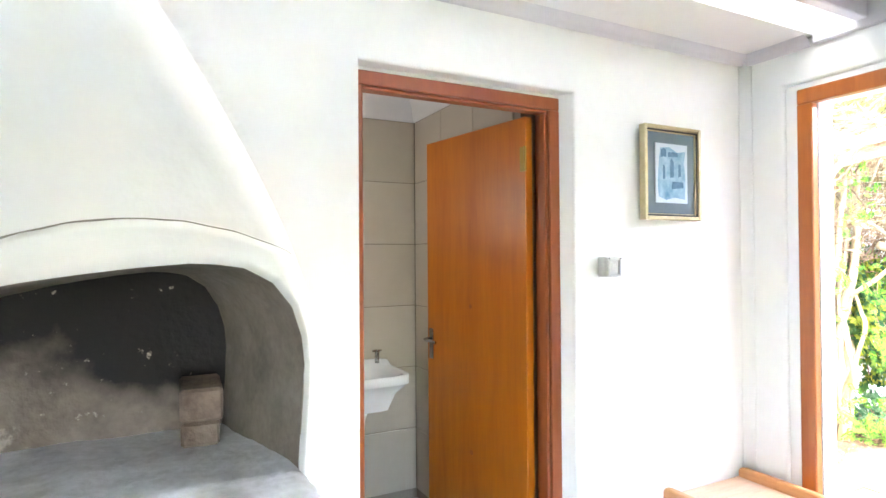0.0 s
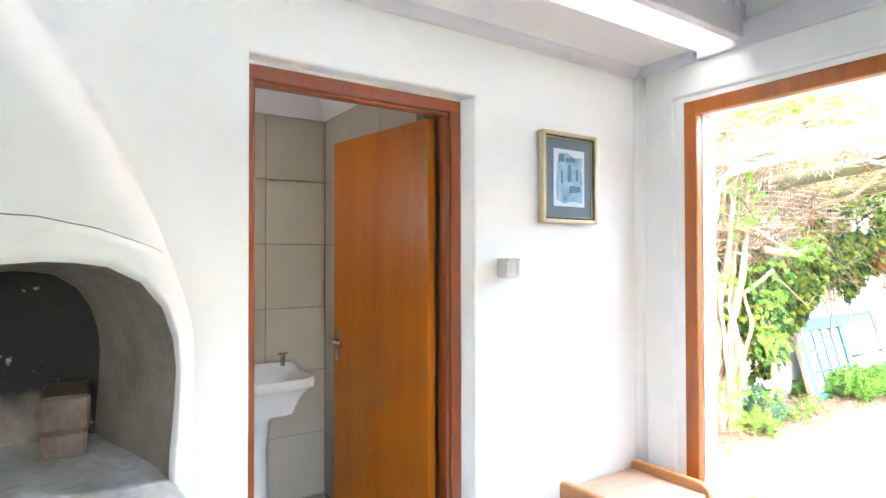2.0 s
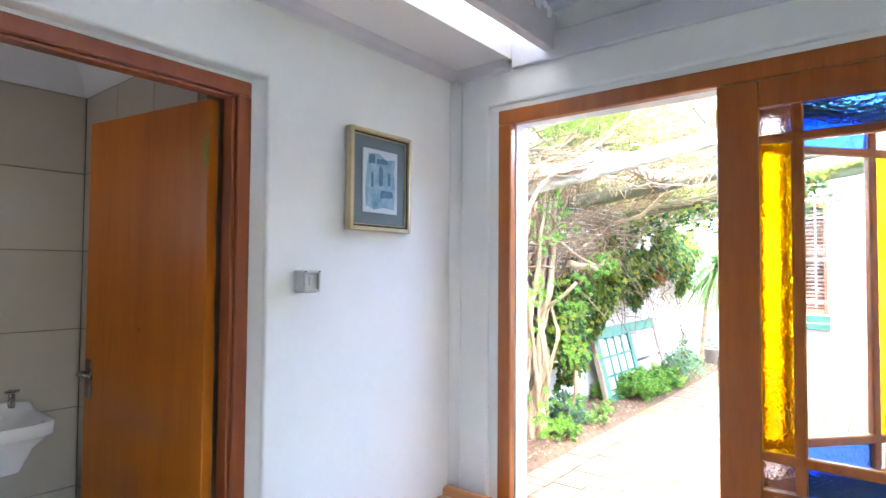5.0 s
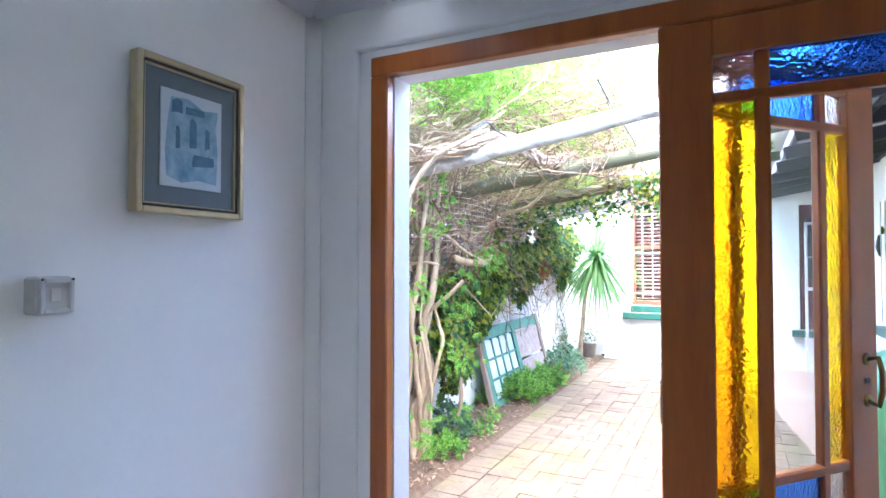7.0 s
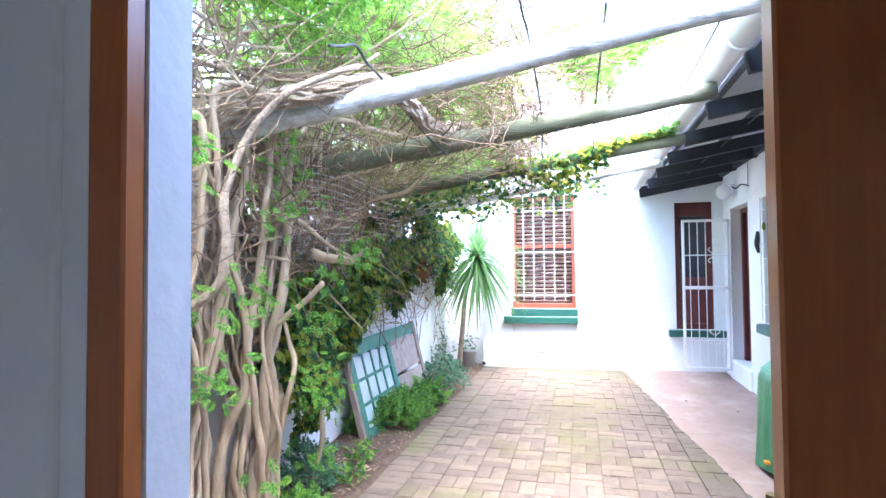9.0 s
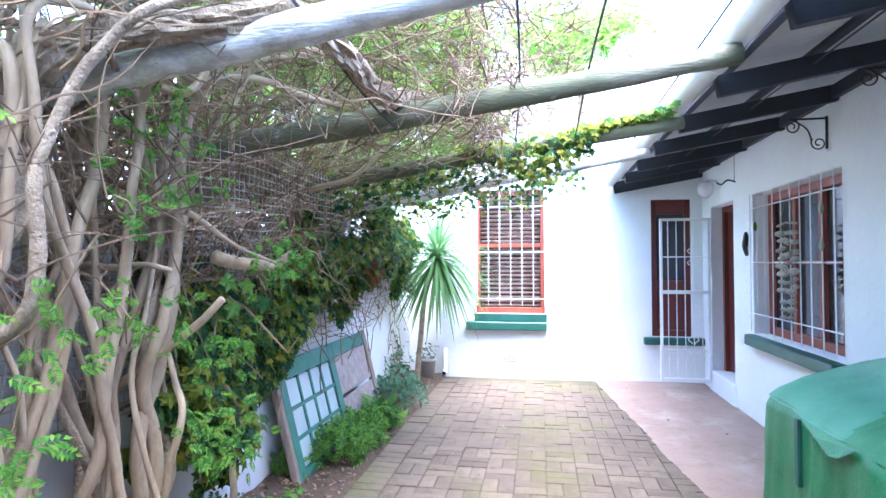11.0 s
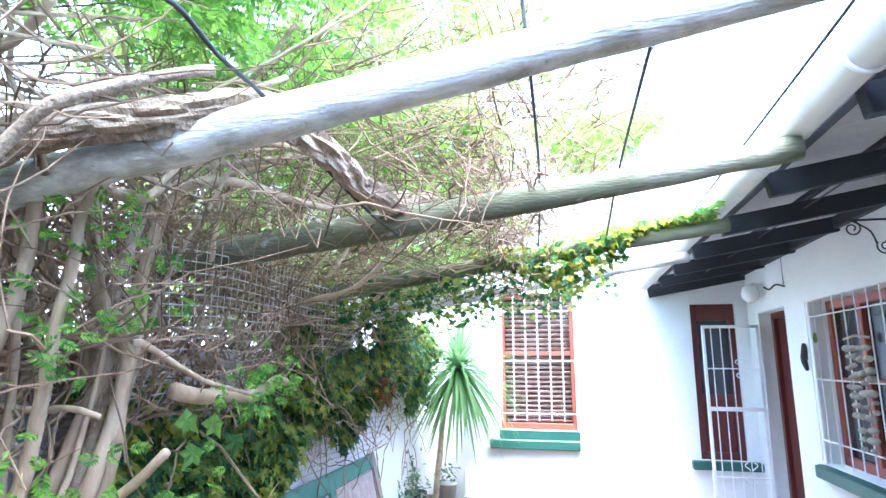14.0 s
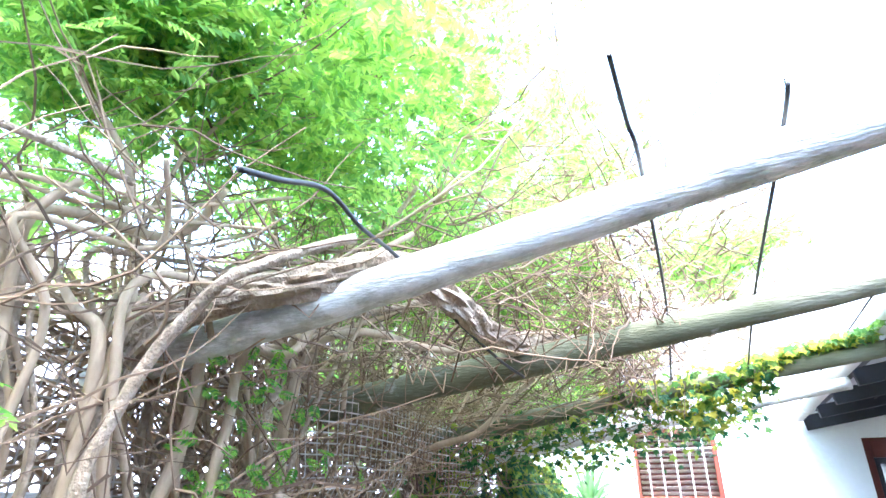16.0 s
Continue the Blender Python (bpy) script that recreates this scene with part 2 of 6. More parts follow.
# paint flakes, algae and knots on the poles
stained(POLEWOOD, (0.80, 0.80, 0.77), 6.0, 0.42, 0.54, (1.5, 0.8, 1.5), strength=0.85)
stained(POLEWOOD, (0.10, 0.10, 0.085), 14.0, 0.64, 0.72, strength=0.8)
stained(POLEMID, (0.10, 0.105, 0.055), 1.6, 0.38, 0.54, strength=0.8)
stained(POLEMID, (0.48, 0.48, 0.42), 9.0, 0.58, 0.68, (1.5, 0.8, 1.5), strength=0.7)
NET = mat("grey_plastic_net", (0.50, 0.45, 0.40), (0.36, 0.32, 0.28), 0.7, bump=0)
SOIL = mat("dark_mulch_soil", (0.16, 0.105, 0.07), (0.055, 0.036, 0.026), 0.95, scale=22, fine=90, bump=1.0)
LITTER = mat("dry_leaf_litter", (0.36, 0.24, 0.16), (0.13, 0.075, 0.05), 0.9, scale=5, bump=0, island=True)


def weather(m):
    stained(m, (0.075, 0.062, 0.047), 8.0, 0.52, 0.68, strength=0.7)
    stained(m, (0.13, 0.125, 0.04), 1.3, 0.50, 0.66, strength=0.6)
    stained(m, (0.36, 0.30, 0.26), 26.0, 0.60, 0.72, strength=0.5)
    return m


PAVER = weather(mat("sandy_clay_paver", (0.215, 0.16, 0.122), (0.11, 0.08, 0.06), 0.9, scale=3.5, fine=70, bump=0.6, objrand=0.3))
PAVER_FAR = weather(mat("sandy_clay_paver_far", (0.215, 0.16, 0.122), (0.11, 0.08, 0.06), 0.9, scale=3.5, fine=70, bump=0.6, objrand=0.3))
JOINT = mat("mossy_joint_sand", (0.13, 0.11, 0.07), (0.07, 0.068, 0.035), 0.95, scale=4, fine=80, bump=0.4)
REDCEMENT = mat("faded_red_cement", (0.37, 0.26, 0.215), (0.27, 0.175, 0.14), 0.65, scale=1.6, fine=30, bump=0.15)
stained(REDCEMENT, (0.20, 0.15, 0.11), 5.0, 0.50, 0.70, strength=0.6)
stained(REDCEMENT, (0.43, 0.35, 0.31), 2.2, 0.52, 0.68, strength=0.7)
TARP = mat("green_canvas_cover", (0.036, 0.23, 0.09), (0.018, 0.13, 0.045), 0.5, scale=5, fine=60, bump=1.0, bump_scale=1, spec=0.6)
# paler copy of the canvas green: light on the top is in the colour
TARPTOP = mat("green_canvas_lit_top", (0.10, 0.31, 0.19), (0.065, 0.235, 0.135), 0.55, scale=5, fine=60, bump=0.8, bump_scale=1, spec=0.6)
FLOORRED = mat("smooth_grey_beige_floor", (0.46, 0.43, 0.40), (0.38, 0.355, 0.33), 0.3, scale=2, bump=0.05)
# pale bluish grey paints the distance haze into the hillside
MOUNTAIN = mat("far_hillside_with_haze", (0.42, 0.42, 0.46), (0.32, 0.33, 0.37), 1.0, scale=0.05, fine=0.6, bump=0)
GRASSLAND = mat("far_ground", (0.18, 0.2, 0.12), (0.12, 0.13, 0.08), 1.0, scale=0.2, fine=3, bump=0)
YELLOWGLASS = glassmat("yellow_hammered_glass", (1.0, 0.81, 0.012), 0.16, 0.34)
BLUEGLASS = glassmat("blue_hammered_glass", (0.22, 0.46, 0.97), 0.18, 0.38)
PALEGLASS = glassmat("clear_hammered_glass", (0.86, 0.84, 0.86), 0.1, 0.5)
CLEARGLASS = glassmat("clear_glass", (0.95, 0.96, 0.96), 0, 0)
# opaque pane: the shade of the room behind is its dark colour
DIMPANE = mat("opaque_pane_with_room_shade", (0.05, 0.055, 0.07), (0.03, 0.032, 0.04), 0.08, scale=1.5, bump=0, spec=0.6)
FROSTED = mat("dusty_window_pane", (0.50, 0.58, 0.60), (0.36, 0.44, 0.47), 0.35, scale=4, bump=0)
SHELL = mat("shell_and_cork", (0.46, 0.41, 0.35), (0.3, 0.26, 0.21), 0.7, scale=30, bump=0.2)


def sootmat():
    m = mat("soot_blackened_plaster", (0.23, 0.19, 0.165), (0.10, 0.083, 0.072), 0.95, scale=7, fine=50, bump=0.5)
    n, l = m.node_tree.nodes, m.node_tree.links
    p = n["Principled BSDF"]
    ramp = [x for x in n if x.type == 'VALTORGB'][0]
    tc = n.new("ShaderNodeTexCoord")
    sx = n.new("ShaderNodeSeparateXYZ")
    l.new(tc.outputs["Object"], sx.inputs[0])
    no = n.new("ShaderNodeTexNoise")
    no.inputs["Scale"].default_value, no.inputs["Detail"].default_value = 5, 8
    l.new(tc.outputs["Object"], no.inputs[0])
    # soot line: higher towards the west side of the hearth
    f = n.new("ShaderNodeMath"); f.operation = 'MULTIPLY_ADD'
    f.inputs[1].default_value, f.inputs[2].default_value = 0.45, 0.0
    l.new(sx.outputs[0], f.inputs[0])
    g = n.new("ShaderNodeMath"); g.operation = 'ADD'
    l.new(sx.outputs[2], g.inputs[0]); l.new(f.outputs[0], g.inputs[1])
    h = n.new("ShaderNodeMath"); h.operation = 'MULTIPLY_ADD'
    h.inputs[1].default_value = 0.42
    l.new(no.outputs["Fac"], h.inputs[0]); l.new(g.outputs[0], h.inputs[2])
    r2 = n.new("ShaderNodeMapRange")
    r2.inputs[1].default_value, r2.inputs[2].default_value = 1.29, 1.40
    l.new(h.outputs[0], r2.inputs[0])
    mx = n.new("ShaderNodeMix"); mx.data_type = 'RGBA'
    mx.inputs[7].default_value = (0.018, 0.016, 0.018, 1)
    l.new(r2.outputs[0], mx.inputs[0]); l.new(ramp.outputs[0], mx.inputs[6])
    l.new(mx.outputs[2], p.inputs["Base Color"])
    return m


SOOT = sootmat()
stained(SOOT, (0.46, 0.42, 0.38), 26.0, 0.635, 0.69, strength=0.7)
stained(SOOT, (0.42, 0.38, 0.34), 6.0, 0.66, 0.72, strength=0.6)


# ---- geometry helpers ----
class Geo:
    """Vertices and faces gathered for one mesh."""

    def __init__(self):
        self.v, self.f = [], []

    def add(self, v, f):
        k = len(self.v)
        self.v += [tuple(p) for p in v]
        self.f += [tuple(i + k for i in q) for q in f]
        return self

    def box(self, a, b, c=0.0, m=None):
        """A box from corner a to corner b with chamfered edges of width c."""
        (x0, y0, z0), (x1, y1, z1) = [min(p) for p in zip(a, b)], [max(p) for p in zip(a, b)]
        c = min(c, (x1 - x0) * 0.45, (y1 - y0) * 0.45, (z1 - z0) * 0.45)
        if c <= 0:
            v = [(x, y, z) for x in (x0, x1) for y in (y0, y1) for z in (z0, z1)]
            f = [(0, 1, 3, 2), (4, 6, 7, 5), (0, 4, 5, 1), (2, 3, 7, 6), (0, 2, 6, 4), (1, 5, 7, 3)]
        else:
            bm = bmesh.new()
            bmesh.ops.create_cube(bm, size=1, matrix=Matrix.Translation(((x0 + x1) / 2, (y0 + y1) / 2, (z0 + z1) / 2)) @ Matrix.Diagonal((x1 - x0, y1 - y0, z1 - z0, 1)))
            bmesh.ops.bevel(bm, geom=bm.edges[:], offset=c, segments=1, affect='EDGES', profile=0.5)
            bm.verts.index_update()
            v = [tuple(q.co) for q in bm.verts]
            f = [[q.index for q in fa.verts] for fa in bm.faces]
            bm.free()
        if m is not None:
            v = [m @ Vector(p) for p in v]
        return self.add(v, f)

    def tube(self, pts, radii, sides=8, cap=True):
        pts = [Vector(p) for p in pts]
        n = len(pts)
        if not hasattr(radii, "__len__"):
            radii = [radii] * n
        t = (pts[1] - pts[0]).normalized()
        u = t.orthogonal().normalized()
        v, f = [], []
        for i, p in enumerate(pts):
            t2 = (pts[min(i + 1, n - 1)] - pts[max(i - 1, 0)])
            if t2.length > 1e-9:
                t2.normalize()
                u = (u - t2 * u.dot(t2))
                u = u.normalized() if u.length > 1e-6 else t2.orthogonal().normalized()
                t = t2
            w = t.cross(u)
            for k in range(sides):
                a = 2 * math.pi * k / sides
                v.append(p + (u * math.cos(a) + w * math.sin(a)) * radii[i])
        for i in range(n - 1):
            for k in range(sides):
                k2 = (k + 1) % sides
                f.append((i * sides + k, i * sides + k2, (i + 1) * sides + k2, (i + 1) * sides + k))
        if cap:
            f.append(tuple(range(sides - 1, -1, -1)))
            f.append(tuple((n - 1) * sides + k for k in range(sides)))
        return self.add(v, f)

    def lathe(self, profile, at, sides=24):
        """A turned shape: profile rows of (radius, height) about an upright axis at a point."""
        v, f = [], []
        for r, z in profile:
            for k in range(sides):
                a = 2 * math.pi * k / sides
                v.append((at[0] + r * math.cos(a), at[1] + r * math.sin(a), at[2] + z))
        for i in range(len(profile) - 1):
            for k in range(sides):
                k2 = (k + 1) % sides
                f.append((i * sides + k, i * sides + k2, (i + 1) * sides + k2, (i + 1) * sides + k))
        f.append(tuple(range(sides - 1, -1, -1)))
        f.append(tuple((len(profile) - 1) * sides + k for k in range(sides)))
        return self.add(v, f)

    def mesh(self, name, material, smooth=False):
        me = bpy.data.meshes.new(name)
        me.from_pydata(self.v, [], self.f)
        me.materials.append(material)
        if smooth:
            me.polygons.foreach_set("use_smooth", [True] * len(me.polygons))
        me.update()
        return me


def G():
    return Geo()


def thing(name, at, label, category, group=""):
    e = new(name)
    e.location = at
    e.empty_display_size = 0.1
    return tagged(e, label, category, group)


def part(name, geo, material, parent, label="", smooth=False, kind=""):
    """One mesh object, built in world places, under a thing or a part of it."""
    ob = new(name, geo.mesh(name, material, smooth))
    top = parent
    ob.parent = parent
    while top.parent:
        top = top.parent
    if top.type == 'EMPTY' and parent == top:
        ob.matrix_parent_inverse = Matrix.Translation(-Vector(top.location))
    return tagged(ob, label, "", "", kind)


def solo(name, geo, material, label="", category="", group="", kind="", smooth=False):
    return tagged(new(name, geo.mesh(name, material, smooth)), label, category, group, kind)


def piece(name, mesh, parent, m):
    ob = new(name, mesh)
    ob.parent = parent
    ob.matrix_basis = m
    return ob


def soften(ob, width, segments=2, angle=40):
    b = ob.modifiers.new("rounded", 'BEVEL')
    b.width, b.segments, b.limit_method, b.angle_limit = width, segments, 'ANGLE', radians(angle)
    return ob


def slab(axis, a0, a1, u0, u1, z0, z1, holes=()):
    """A wall of real thickness across x or y, with rectangular holes (u0, u1, z0, z1) through it."""
    us = sorted({u0, u1, *[h[0] for h in holes], *[h[1] for h in holes]})
    zs = sorted({z0, z1, *[h[2] for h in holes], *[h[3] for h in holes]})
    full = {}
    for i in range(len(us) - 1):
        for j in range(len(zs) - 1):
            mu, mz = (us[i] + us[i + 1]) / 2, (zs[j] + zs[j + 1]) / 2
            full[i, j] = not any(h[0] < mu < h[1] and h[2] < mz < h[3] for h in holes)
    bm = bmesh.new()
    made = {}

    def vert(a, u, z):
        key = (a, u, z)
        if key not in made:
            made[key] = bm.verts.new((a, u, z) if axis == 'x' else (u, a, z))
        return made[key]

    def quad(*p):
        bm.faces.new([vert(*q) for q in p])

    for (i, j), on in full.items():
        if not on:
            continue
        ua, ub, za, zb = us[i], us[i + 1], zs[j], zs[j + 1]
        quad((a0, ua, za), (a0, ub, za), (a0, ub, zb), (a0, ua, zb))
        quad((a1, ua, za), (a1, ua, zb), (a1, ub, zb), (a1, ub, za))
        if not full.get((i - 1, j)):
            quad((a0, ua, za), (a0, ua, zb), (a1, ua, zb), (a1, ua, za))
        if not full.get((i + 1, j)):
            quad((a0, ub, za), (a1, ub, za), (a1, ub, zb), (a0, ub, zb))
        if not full.get((i, j - 1)):
            quad((a0, ua, za), (a1, ua, za), (a1, ub, za), (a0, ub, za))
        if not full.get((i, j + 1)):
            quad((a0, ua, zb), (a0, ub, zb), (a1, ub, zb), (a1, ua, zb))
    bmesh.ops.recalc_face_normals(bm, faces=bm.faces[:])
    bm.verts.index_update()
    g = G().add([v.co for v in bm.verts], [[v.index for v in f.verts] for f in bm.faces])
    bm.free()
    return g


def structure(name, geo, material, label, smooth=False):
    return solo(name, geo, material, label, kind="structure", smooth=smooth)


def spline(pts, n):
    """Points along a smooth curve through pts."""
    pts = [Vector(p) for p in pts]
    out = []
    for i in range(len(pts) - 1):
        a, b, c, d = pts[max(i - 1, 0)], pts[i], pts[i + 1], pts[min(i + 2, len(pts) - 1)]
        for k in range(n):
            t = k / n
            out.append(0.5 * ((2 * b) + (c - a) * t + (2 * a - 5 * b + 4 * c - d) * t * t + (3 * b - a - 3 * c + d) * t ** 3))
    out.append(pts[-1])
    return out


def scatter(geo, tv, tf, places, normals, sizes, rng, droop=0.0):
    """Copies of a small leaf shape tv, tf (tip along +y, face along +z) laid into geo."""
    tv = np.array(tv, float)
    for p, nrm, s in zip(places, normals, sizes):
        z = Vector(nrm).normalized()
        y = Vector((rng.uniform(-1, 1), rng.uniform(-1, 1), rng.uniform(-1, 1) - droop))
        y = y - z * y.dot(z)
        y = y.normalized() if y.length > 1e-3 else z.orthogonal().normalized()
        x = y.cross(z)
        r = np.array([x, y, z])
        v = (tv * s) @ r + np.array(p)
        k = len(geo.v)
        geo.v += [tuple(q) for q in v]
        geo.f += [tuple(i + k for i in q) for q in tf]


# leaf shapes: a folded blade, a five-lobed ivy leaf, a feathered sprig
BLADE = ([(0, 0, 0), (-0.22, 0.45, 0.06), (0, 1, -0.08), (0.22, 0.45, 0.06), (0, 0.5, 0)], [(0, 4, 1), (1, 4, 2), (0, 3, 4), (3, 2, 4)])
LOBED = ([(0, 0.25, 0), (0, 0, 0.02), (-0.38, -0.02, -0.06), (-0.33, 0.3, 0.03), (-0.5, 0.52, -0.08), (-0.17, 0.58, 0.03), (0, 1, -0.12),
          (0.17, 0.58, 0.03), (0.5, 0.52, -0.08), (0.33, 0.3, 0.03), (0.38, -0.02, -0.06)],
         [(0, 1, 2, 3), (0, 3, 4, 5), (0, 5, 6, 7), (0, 7, 8, 9), (0, 9, 10, 1)])


def sprig_shape(pairs):
    v, f = [], []
    for i in range(pairs):
        y = 0.15 + 0.7 * i / pairs
        for s in (-1, 1):
            k = len(v)
            l = 0.34 * (1 - 0.5 * abs(i / pairs - 0.35))
            v += [(0, y, 0), (s * l * 0.5, y - 0.02, 0.03), (s * l, y + 0.16, -0.06), (s * l * 0.45, y + 0.16, 0.02)]
            f.append((k, k + 1, k + 2, k + 3))
    k = len(v)
    v += [(0, 0.85, 0), (0.09, 0.95, 0.01), (0, 1.12, -0.05), (-0.09, 0.95, 0.01)]
    f.append((k, k + 1, k + 2, k + 3))
    k = len(v)
    v += [(-0.012, 0, 0), (0.012, 0, 0), (0.006, 0.9, 0), (-0.006, 0.9, 0)]
    f.append((k, k + 1, k + 2, k + 3))
    return v, f


SPRIG = sprig_shape(5)


# ================= the room =================
YD, XE, XF, YR = 2.075, 2.80, 10.04, -0.665  # door wall, glass-door wall, far wall, house wall
ROOM_W, ROOM_S, CEIL = -2.4, -2.6, 2.335

structure("floor", G().box((ROOM_W - 0.2, ROOM_S - 0.2, -0.12), (2.955, 4.2, 0.0)), FLOORRED, "smooth grey-beige floor of the room")

# opening of the fireplace: an uneven plastered arch, from the lower east end round to the west
YF, YB, ZH = 1.70, 2.19, 0.905  # front of the chimney breast, back of the firebox, top of the hearth
ARCH = [(0.612, 0.86), (0.617, 0.96), (0.625, 1.07), (0.629, 1.15), (0.622, 1.22), (0.60, 1.292), (0.555, 1.351), (0.49, 1.387), (0.43, 1.396), (0.374, 1.399), (0.27, 1.391),
        (0.168, 1.379), (0.07, 1.365), (-0.05, 1.342), (-0.2, 1.30), (-0.4, 1.21), (-0.53, 1.10), (-0.6, 0.98), (-0.6, 0.86)]


def lip_height(x):
    return 1.496 - (0.75 if x > 0 else 0.55) * (x - 0.28) ** 2


def hood(x, z):
    """How far the plastered chimney breast stands out of the wall."""
    edge = 0.668 - 0.315 * max(0.0, (z - 1.20) / 0.77) ** 1.4
    full = YD - YF - 0.07 * max(0.0, z - 1.5)
    r = min(full, 0.035 + 0.16 * max(0.0, z - 1.25))
    u = (edge - x) / r
    if u <= 0:
        d = min(1.0, -u * r / 0.05)
        return (full - r) * (1 - d * d * (3 - 2 * d))
    u = min(1.0, u)
    k = min(1.0, max(0.0, (lip_height(x) - z) / 0.016))
    return full - r * (1 - math.sqrt(1 - (1 - u) ** 2)) + 0.012 * k * u


def fireplace_wall():
    ring = [Vector((a, b)) for a, b in ARCH]
    fine = []
    for i in range(len(ring) - 1):
        for k in range(8):
            fine.append(ring[i].lerp(ring[i + 1], k / 8))
    fine.append(ring[-1])
    lo, hi, zt = ROOM_W, 0.8899, CEIL
    c = Vector((0.05, 0.86))
    v, f = [], []
    rings = 160
    n = len(fine)
    for r in range(rings + 1):
        q = (r / rings) ** 1.25
        for p in fine:
            d = (p - c)
            t = 1e9
            if d.x > 1e-9: t = min(t, (hi - c.x) / d.x)
            if d.x < -1e-9: t = min(t, (lo - c.x) / d.x)
            if d.y > 1e-9: t = min(t, (zt - c.y) / d.y)
            e = p.lerp(c + d * t, q)
            lipin = 0.022 * max(0.0, 1 - q / 0.04) ** 2
            v.append((e.x, YD - hood(e.x, e.y) + lipin + 0.003 * noise.noise((e.x * 3, e.y * 3, 1.0)) * min(1.0, (0.89 - e.x) * 12), e.y))
    for r in range(rings):
        for i in range(n - 1):
            f.append((r * n + i, (r + 1) * n + i, (r + 1) * n + i + 1, r * n + i + 1))
    # square the two upper corners that the rays leave open
    ends = [v[rings * n + i] for i in range(n)]
    for i in range(n - 1):
        a, b = ends[i], ends[i + 1]
        if abs(a[0] - b[0]) > 1e-4 and abs(a[2] - b[2]) > 1e-4:
            k = len(v)
            cx = hi if a[0] > c.x else lo
            v.append((cx, YD, zt))
            f.append((rings * n + i, k, rings * n + i + 1))
    return G().add(v, f), fine


hood_geo, lip_ring = fireplace_wall()
# the crack is drawn as a thin dark tube along the lip
crack = []
for i in range(61):
    x = -0.5 + 1.1 * i / 60
    z = lip_height(x) + 0.003 * noise.noise((i * 0.35, 0, 3))
    crack.append((x, YD - hood(x, z - 0.012) + 0.0035, z))
structure("trim_crack", G().tube(crack, [0.0030 * (0.75 + 0.6 * noise.noise((i * 0.3, 4, 0))) * (1 - 0.75 * (i / 60) ** 4) for i in range(61)], 6), DARKLINE, "dark hairline crack along the plastered fireplace lip", smooth=True)
structure("wall_fireplace", hood_geo, PLASTER, "white plastered wall with a rounded chimney breast", smooth=True)
structure("wall_fireplace_core", G().box((0.80, YD + 0.004, 0.0), (0.8899, YD + 0.22, CEIL)).box((ROOM_W, YD, 0), (0.80, YD + 0.02, 0.865)), PLASTER, "white plaster at the door reveal")
# masonry behind it, around the firebox
structure("wall_chimney", G().box((-1.4, 2.80, 0), (0.62, 2.95, 3.2)).box((ROOM_W, 2.4, 0), (-1.4, 2.95, 3.2)), PLASTER, "plastered masonry behind the fireplace")

g = G()
n_ring = len(lip_ring)
v, f = [], []
DEPTHS = [(YF + 0.018, 0.0), (YF + 0.03, 0.01), (YF + 0.12, 0.2), (YF + 0.22, 0.42), (YF + 0.34, 0.68), (YF + 0.44, 0.9), (YB, 1.0)]
for y, s in DEPTHS:
    for p in lip_ring:
        x = p.x * (1 - 0.205 * s) if p.x > 0 else p.x * (1 - 0.1 * s)
        z = p.y - 0.028 * s * max(0.0, min(1.0, (p.y - 1.0) / 0.3))
        v.append((x, y + 0.006 * noise.noise((p.x * 8, p.y * 8, y * 4)), z))
for i in range(len(DEPTHS) - 1):
    for k in range(n_ring - 1):
        f.append((i * n_ring + k, i * n_ring + k + 1, (i + 1) * n_ring + k + 1, (i + 1) * n_ring + k))
firebox = tagged(new("firebox", g.add(v, f).mesh("firebox", CEMENT, True)), "grey cement sides of the open firebox", kind="structure")
structure("firebox_back", G().box((-0.9, YB - 0.004, 0.80), (0.62, YB + 0.05, 1.6)), SOOT, "soot-blackened back of the open fireplace")
hg = G()
hv, hf = [], []
NX, NY = 60, 26
for i in range(NX + 1):
    for j in range(NY + 1):
        x = -0.95 + 1.578 * i / NX
        y = 1.36 + 0.84 * j / NY
        if j == 0:
            y += 0.012 * noise.noise((x * 9, 0, 3))
        if i == NX:
            x += 0.018 * noise.noise((y * 14, 4, 3)) - (0.012 if j < 3 else 0)
        z = ZH + 0.007 * noise.noise((x * 6, y * 6, 0)) + 0.004 * noise.noise((x * 21, y * 21, 0)) - (0.012 if j == 0 or i == NX else 0)
        hv.append((x, y, z))
for i in range(NX):
    for j in range(NY):
        a = i * (NY + 1) + j
        hf.append((a, a + NY + 1, a + NY + 2, a + 1))
hg.add(hv, hf).box((-0.95, 1.365, 0.78), (0.615, YB + 0.005, ZH - 0.014))
structure("hearth", hg, ASH, "ash-dusted grey cement hearth with a worn edge", smooth=True)
structure("hearth_base", G().box((-0.95, 1.40, 0.0), (0.60, 1.70, 0.78)).box((-0.95, YF + 0.004, 0.0), (0.672, 2.0745, 0.862), 0.02), PLASTER, "white plastered base under the hearth")

